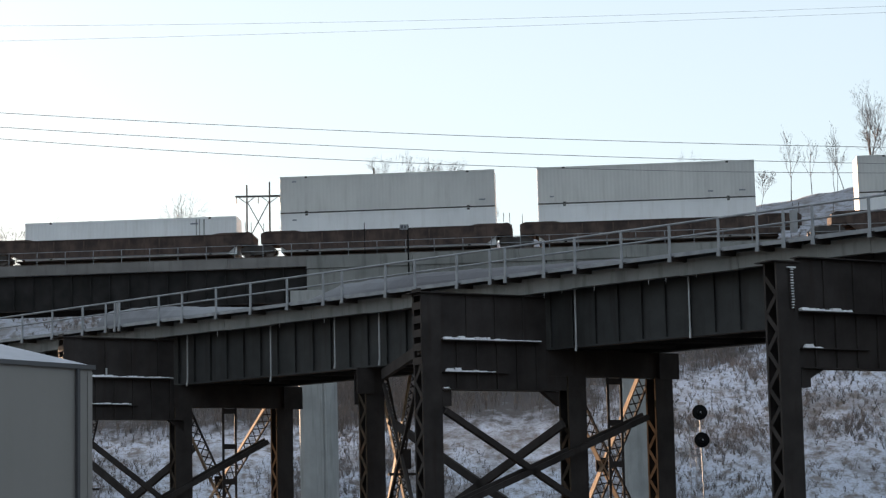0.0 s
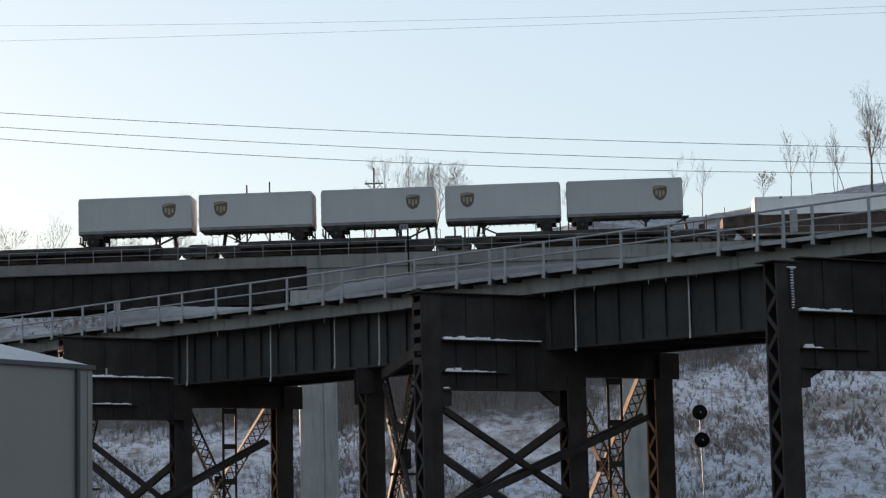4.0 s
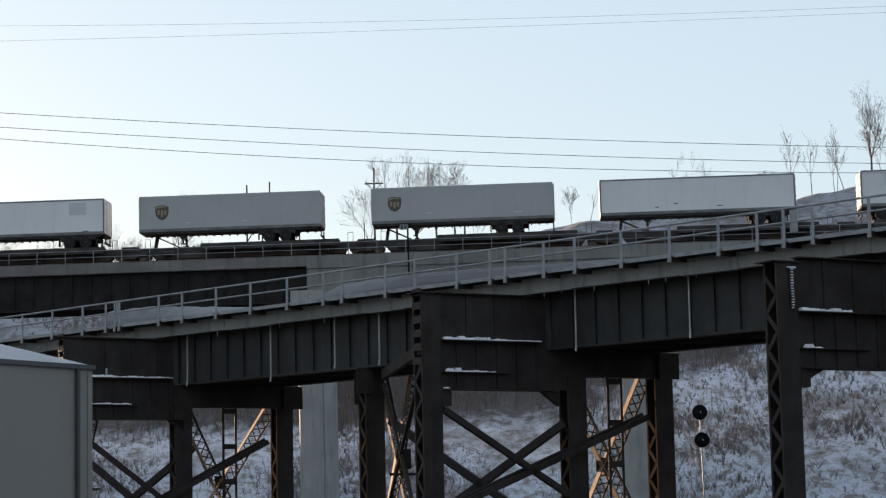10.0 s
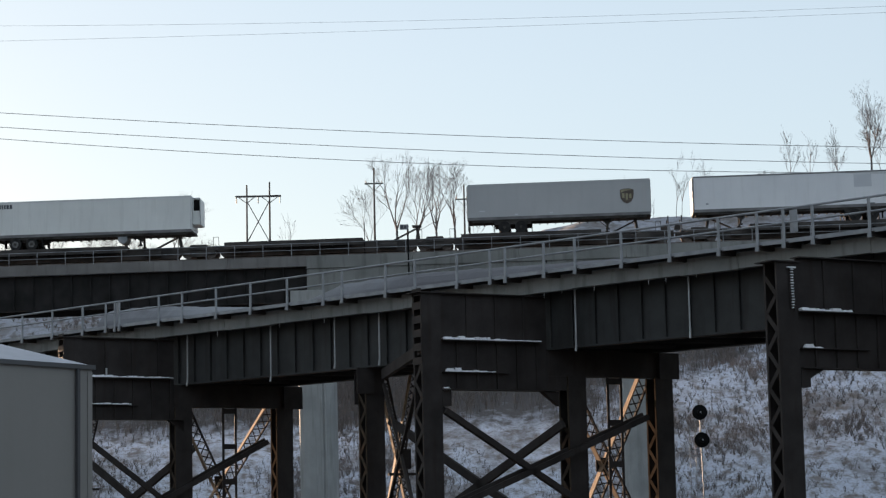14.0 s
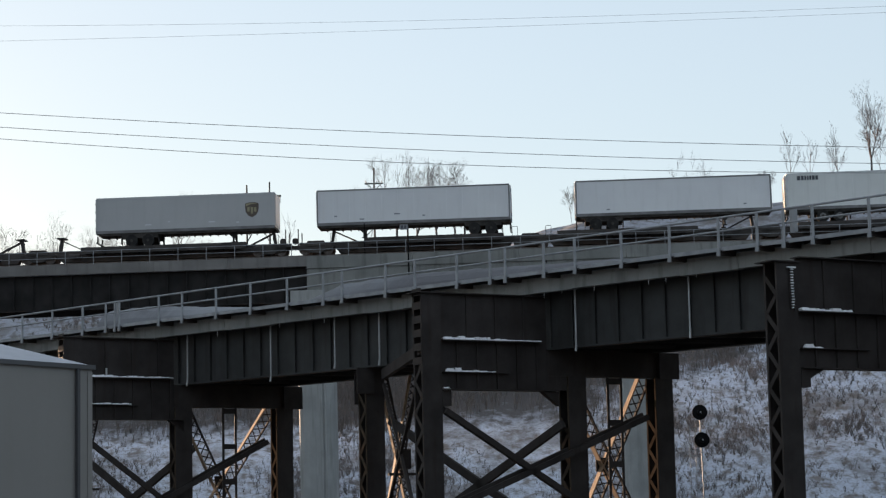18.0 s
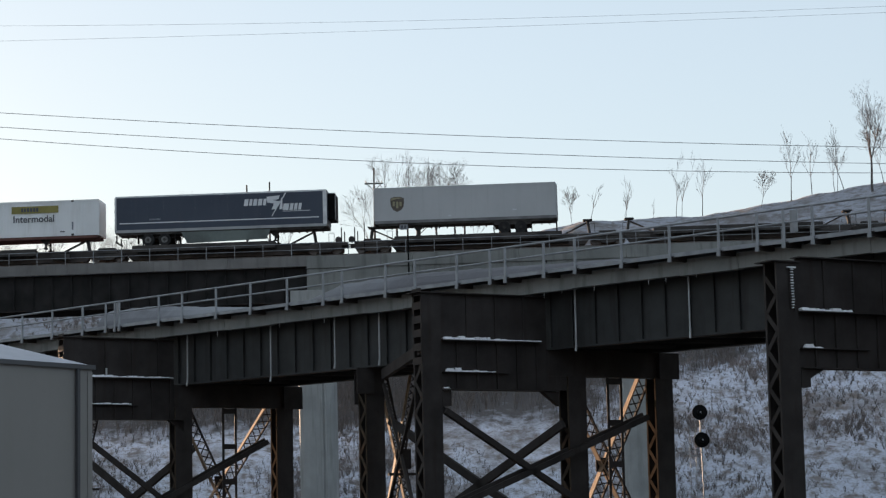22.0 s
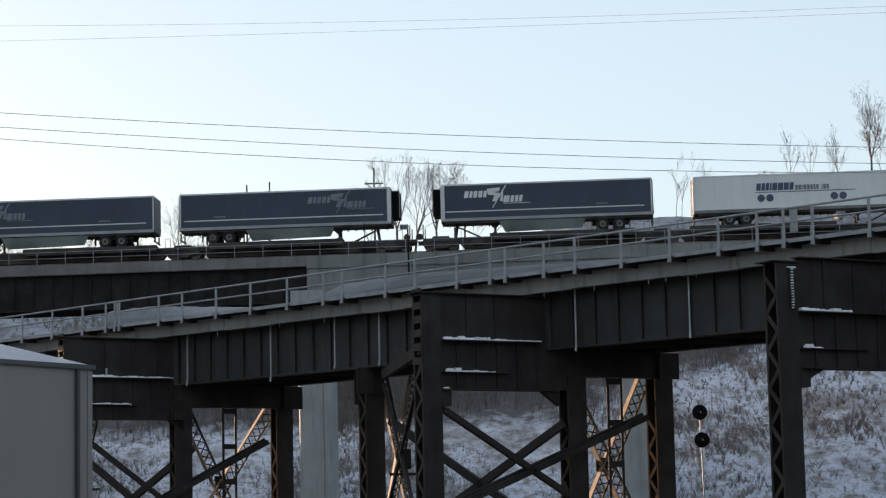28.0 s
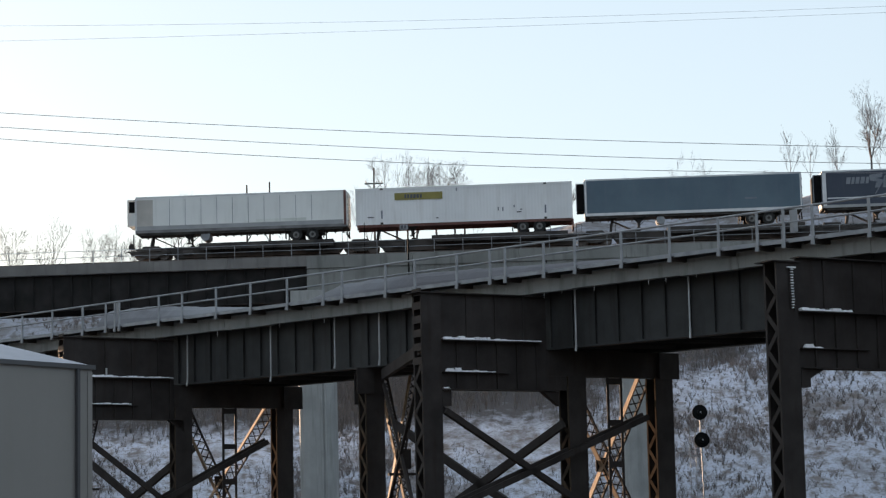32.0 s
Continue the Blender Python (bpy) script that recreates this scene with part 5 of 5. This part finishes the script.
def trackside_sign():
    s = thing("sign_post", VIA @ Matrix.Translation((-8.2, 8.0, 12.262)) @ VIA.to_3x3().inverted().to_4x4(), "thin black post with a small pale plate", "sign")
    part("post", Geo().cyl((0, 0, 0), (-0.03, 0, 3.62), 0.04, 8), M_BLACK, s)
    p = part("sign_plate", Geo().box(-0.40, -0.02, -0.06, -0.04, 3.38, 3.62), M_GALV, s)
    part("lettering_bar", Geo().box(-0.34, -0.25, -0.07, -0.062, 3.43, 3.57).box(-0.19, -0.1, -0.07, -0.062, 3.43, 3.57), M_DECAL, p)


trackside_sign()


def h_frame():
    x0, x1, y = -27.4, -24.2, 300.0
    zb = hill_z(-26, 300) - 0.5
    h = thing("power_pole", Matrix.Translation((x0, y, zb)), "wooden two-pole power line frame with cross bracing", "utility pole")
    H = 50.9 - zb
    w = x1 - x0
    part("pole", Geo().cyl((0, 0, 0), (0, 0, H), 0.16, 8, 0.11), M_WOODPOLE, h)
    part("pole", Geo().cyl((w, 0, 0), (w, 0, H + 0.4), 0.16, 8, 0.11), M_WOODPOLE, h)
    part("crossarm", Geo().box(-1.6, w + 1.6, -0.12, 0.12, H - 1.75, H - 1.5), M_WOODPOLE, h)
    part("cross_brace", Geo().bar((0, 0.15, H - 2.3), (w, 0.15, H - 8.2), 0.09, 0.12), M_WOODPOLE, h)
    part("cross_brace", Geo().bar((w, -0.15, H - 2.3), (0, -0.15, H - 8.2), 0.09, 0.12), M_WOODPOLE, h)
    for xa, xb in ((0, -1.2), (0, 1.1), (w, w + 1.2), (w, w - 1.1)):
        part("knee_brace", Geo().bar((xa, 0, H - 2.6), (xb, 0, H - 1.7), 0.08, 0.1), M_WOODPOLE, h)
    for x in (-1.45, w / 2, w + 1.45):
        part("insulator_string", Geo().cyl((x, 0, H - 1.76), (x, 0, H - 2.6), 0.07, 8), M_TRIM, h)


h_frame()


def single_pole(x, y, top, arm):
    zb = hill_z(x, y) - 0.5
    H = top - zb
    h = thing("power_pole", Matrix.Translation((x, y, zb)), "single wooden utility pole with one crossarm", "utility pole")
    part("pole", Geo().cyl((0, 0, 0), (0, 0, H), 0.15, 8, 0.10), M_WOODPOLE, h)
    part("crossarm", Geo().box(-arm, arm, -0.08, 0.08, H - 2.0, H - 1.84), M_WOODPOLE, h)
    for s in (1, -1):
        part("knee_brace", Geo().bar((0, -0.1, H - 2.9), (s * arm * 0.7, -0.1, H - 2.0), 0.05, 0.06), M_WOODPOLE, h)
    for k in (-0.85, 0.3, 0.85):
        part("insulator", Geo().cyl((arm * k, 0, H - 1.839), (arm * k, 0, H - 1.58), 0.06, 8), M_TRIM, h)


single_pole(-8.3, 262.0, 46.45, 1.16)
single_pole(2.85, 275.0, 46.3, 1.1)


def wire(a, mid, b, r, group):
    """A hanging cable through three places."""
    a, mid, b = Vector(a), Vector(mid), Vector(b)
    c = mid * 2 - (a + b) / 2
    g = Geo()
    n, m = 40, 5
    for k in range(n + 1):
        s = -0.6 + 2.2 * k / n
        p = a * (1 - s) ** 2 + c * 2 * s * (1 - s) + b * s * s
        for j in range(m):
            g.v.append((p.x, p.y + r * math.cos(2 * math.pi * j / m), p.z + r * math.sin(2 * math.pi * j / m)))
    g.f = [(k * m + j, k * m + (j + 1) % m, (k + 1) * m + (j + 1) % m, (k + 1) * m + j) for k in range(n) for j in range(m)]
    tagged(part("power_cable", g, M_WIRE), "thin grey overhead cable hanging in the sky", "cable", group)


for a, m, b in (((-12.44, 60, 16.27), (0.14, 60, 16.17), (12.72, 60, 16.30)), ((-12.44, 60, 15.83), (0.13, 60, 15.92), (12.71, 60, 16.12))):
    wire(a, m, b, 0.0035, "upper pair of cables")
for a, m, b in (((-14.5, 70, 15.77), (0.08, 70, 14.72), (14.62, 70, 13.99)), ((-14.5, 70, 15.29), (0.07, 70, 14.19), (14.59, 70, 13.45)), ((-14.49, 70, 14.9), (0.06, 70, 13.74), (14.58, 70, 13.14))):
    wire(a, m, b, 0.0105, "lower three cables")


# ---------------------------------------------------------------- bare trees and brush
def plain_mesh(name, geo, mat):
    me = bpy.data.meshes.new(name)
    me.from_pydata(geo.v, [], geo.f)
    me.materials.append(mat)
    return me


def bare_tree(x, y, top, spread, seed, stems=1, lean=0.0):
    rnd = random.Random(seed)
    zb = hill_z(x, y) - 0.3
    H = top - zb
    t = thing("bare_tree", Matrix.Translation((x, y, zb)), "leafless winter tree with fine upright twigs on the ridge" if H > 7 else "small leafless tree on the ridge", "tree", "bare trees on the ridge")
    trunk, limbs, twigs = Geo(), Geo(), Geo()

    def grow(p, d, L, r, depth):
        """A wavering length that forks into two or three ascending branches, down to fine twigs."""
        n = 4 if depth < 2 else 3 if depth < 5 else 2
        lo = 0.022 if depth < 2 else 0.011 if depth < 4 else 0.0078
        for k in range(n):
            wob = 0.05 + 0.02 * depth
            d = (d + Vector((rnd.gauss(0, wob), rnd.gauss(0, wob), 0.06 if depth > 1 else 0.02))).normalized()
            e = p + d * (L / n)
            ra, rb = r * (1 - 0.3 * k / n), r * (1 - 0.3 * (k + 1) / n)
            (trunk if depth == 0 else limbs if depth < 3 else twigs).cyl(p, e, max(ra, lo), 7 if depth == 0 else 5 if depth < 3 else 3, max(rb, lo * 0.8))
            p = e
            if depth and depth < 6 and rnd.random() < 0.34:
                fork(p, d, L * rnd.uniform(0.45, 0.7), r * 0.42, max(depth + 2, 4), rnd.uniform(0.6, 1.0))
        if depth < 7:
            turn = rnd.uniform(0, 6.28)
            m = 3 if depth == 0 or rnd.random() < 0.15 else 2
            slim = spread < 0.72        # a slender tree keeps one leader, a broad one forks evenly
            for k in range(m):
                main = slim and k == 0
                fork(p, d, L * rnd.uniform(0.62, 0.86) * (1.0 if main else 0.6 if slim else 0.75 if depth == 0 else 1.0), r * (0.72 if main else 0.36 if slim else 0.55), depth + 1, 0.15 if main else rnd.uniform(0.22, 0.55) * (0.6 if k == 0 else 1.1), turn + 6.28 * k / m)

    def fork(p, d, L, r, depth, tilt, turn=None):
        turn = rnd.uniform(0, 6.28) if turn is None else turn
        side = Vector((math.cos(turn), math.sin(turn), 0))
        side = (side - d * side.dot(d)).normalized()
        if depth < 8 and L > 0.12:
            grow(p, (d * math.cos(tilt * spread) + side * math.sin(tilt * spread)).normalized(), L, r, depth)

    for k in range(stems):
        a = Vector((lean + (rnd.uniform(-0.22, 0.22) if stems > 1 else 0), rnd.uniform(-0.1, 0.1), 1)).normalized()
        grow(Vector((rnd.uniform(-0.5, 0.5) * (stems - 1), rnd.uniform(-0.5, 0.5) * (stems - 1), 0)), a, H * (0.33 if stems == 1 else rnd.uniform(0.24, 0.32)), (0.013 if H > 12 else 0.007) * H if stems == 1 else 0.005 * H, 0)
    hi = max(p[2] for p in (trunk.v + limbs.v + twigs.v))
    k = H / hi
    m = Matrix.Diagonal((k, k, k, 1))
    if trunk.v:
        part("trunk", plain_mesh("trunk", trunk.moved(m), M_BARK), None, t)
    n = len(limbs.v)
    limbs.v += twigs.v
    limbs.f += [tuple(n + k for k in f) for f in twigs.f]
    tagged(part("crown", plain_mesh("crown", limbs.moved(m), M_TWIG), None, t), kind="stuff")
    return t


for x, y, top, spread, seed, stems, lean in (
        (-32.6, 262, 43.9, 0.95, 1, 1, 0.0), (-49.7, 270, 43.0, 0.95, 2, 1, 0.0), (-44.9, 272, 41.4, 0.85, 3, 1, 0.0), (-41.5, 272, 41.6, 0.95, 4, 2, 0.0),
        (-29.5, 265, 38.8, 0.9, 5, 3, 0.0), (-19.0, 265, 41.9, 0.6, 6, 1, 0.0), (-5.4, 250, 46.6, 0.85, 7, 1, -0.02), (-8.0, 252, 43.2, 1.0, 22, 1, -0.22), (-3.6, 252, 45.9, 0.75, 23, 1, 0.12), (-0.7, 252, 46.1, 0.75, 8, 1, 0.0), (1.5, 252, 45.7, 0.75, 21, 1, 0.03), (3.4, 252, 42.3, 1.1, 24, 1, 0.15),
        (14.8, 244, 40.7, 0.9, 9, 1, -0.05), (16.8, 244, 41.2, 0.7, 25, 1, 0.25), (20.8, 246, 42.3, 0.35, 10, 2, 0.06), (24.2, 246, 39.5, 0.4, 26, 1, 0.1), (26.9, 244, 44.9, 0.5, 11, 2, 0.16), (29.9, 246, 44.5, 0.5, 12, 1, 0.05),
        (36.0, 242, 41.9, 0.8, 18, 1, 0.3), (39.7, 243, 47.6, 0.55, 13, 1, 0.0), (42.6, 246, 47.3, 0.6, 14, 1, -0.05), (44.9, 244, 48.0, 0.7, 15, 2, -0.25), (46.2, 245, 47.4, 0.6, 27, 1, -0.3), (48.4, 240, 51.9, 0.8, 33, 1, -0.04),
        (50.6, 243, 49.6, 0.8, 17, 2, 0.0), (-54.0, 268, 41.0, 0.9, 19, 2, 0.0), (-37.8, 266, 39.3, 0.9, 20, 3, 0.0)):
    bare_tree(x, y, top, spread, seed, stems, lean)


def brush(name, n, xr, yr, h, seed, mat, label, thin=1.0, fan=0.4, stems=(5, 9), patchy=0.02, edge=0.0):
    """Low leafless shrubs: fans of thin stems over the slope."""
    rnd = random.Random(seed)
    v, f = [], []
    for _ in range(n):
        x, y = rnd.uniform(*xr), rnd.uniform(*yr)
        if noise.noise((x * 0.08, y * 0.08, 5)) + rnd.uniform(-0.4, 0.4) < patchy:
            continue
        if edge and y + 4 * noise.noise((x * 0.15, y * 0.15, 9)) < edge + max(0.0, x - 10) * 0.6:
            continue
        z = hill_z(x, y)
        s = rnd.uniform(0.5, 1.0) * h
        for _ in range(rnd.randint(*stems)):
            a, l = rnd.uniform(0, 2 * math.pi), rnd.uniform(0.5, 1.0) * s
            tx, ty = x + math.cos(a) * l * fan, y + math.sin(a) * l * fan
            w = (0.016 + 0.006 * s) * thin
            i = len(v)
            v += [(x - w, y, z - 0.1), (x + w, y, z - 0.1), (x, y + w, z - 0.1), (tx, ty, z + l)]
            f += [(i, i + 1, i + 3), (i + 1, i + 2, i + 3), (i + 2, i, i + 3)]
            for _ in range(3):
                k = rnd.uniform(0.35, 0.9)
                px, py, pz = x + (tx - x) * k, y + (ty - y) * k, z + l * k
                ex, ey, ez = px + rnd.gauss(0, 0.5 * fan) * l, py + rnd.gauss(0, 0.5 * fan) * l, pz + rnd.uniform(0.1, 0.4) * l
                i = len(v)
                w2 = w * 0.6
                v += [(px - w2, py, pz), (px + w2, py, pz), (px, py + w2, pz), (ex, ey, ez)]
                f += [(i, i + 1, i + 3), (i + 1, i + 2, i + 3), (i + 2, i, i + 3)]
    me = bpy.data.meshes.new(name)
    me.from_pydata(v, [], f)
    me.materials.append(mat)
    tagged(new(name, me), label, "brush", kind="stuff")


brush("hillside_brush", 7500, (-62, 62), (160, 232), 0.7, 41, M_BRUSH, "leafless brown brush scattered over the snowy slope")
brush("slope_brush", 9000, (-50, 16), (156, 187), 0.75, 45, M_BRUSH, "leafless brown stems standing thickly in the snow", fan=0.28, thin=0.55, stems=(3, 6), patchy=-0.1)
brush("frosted_tufts", 2600, (8, 60), (157, 192), 0.42, 46, M_DRYGRASS, "frosted tufts of dead grass in rough rows", fan=0.45, thin=0.7, stems=(4, 7), patchy=-0.25)
brush("dead_grass", 27000, (-60, 60), (153, 214), 0.32, 42, M_DRYGRASS, "tufts of dead brown grass poking through snow", fan=0.5, thin=0.6, stems=(5, 8), patchy=-0.05)
brush("shrub_clumps", 4600, (-64, 64), (153, 226), 0.9, 44, M_SHRUB, "rounded clumps of brown leafless shrubs on the snow", fan=0.55, thin=0.5, stems=(14, 26), patchy=0.26)
for x, y, r, n, seed in ((22.9, 176, 3.2, 110, 51), (32.7, 177, 3.0, 100, 52), (24.0, 193.5, 3.0, 110, 53), (33.5, 192, 3.4, 110, 54), (27.5, 190.5, 2.4, 80, 55), (19.4, 179.5, 2.0, 60, 56), (31.5, 168.5, 3.2, 70, 57), (29.0, 183.0, 1.8, 40, 58)):
    brush("brown_thicket", n, (x - r, x + r), (y - r * 0.8, y + r * 0.8), 0.95, seed, M_SHRUB, "low brown thicket of leafless brush in the snow", fan=0.5, thin=0.6, stems=(7, 13), patchy=-0.35)
brush("sapling_thicket", 17000, (-64, 64), (178, 206), 2.8, 43, M_BRUSH, "dense brown thicket of leafless saplings on the slope", fan=0.2, thin=0.5, stems=(2, 4), patchy=-0.2, edge=183.5)


def motions():
    for ob, u, z in ROLLING:
        walk(ob, [(t, TRK @ Matrix.Translation((u + s, 0, z))) for t, s in RUN])


motions()
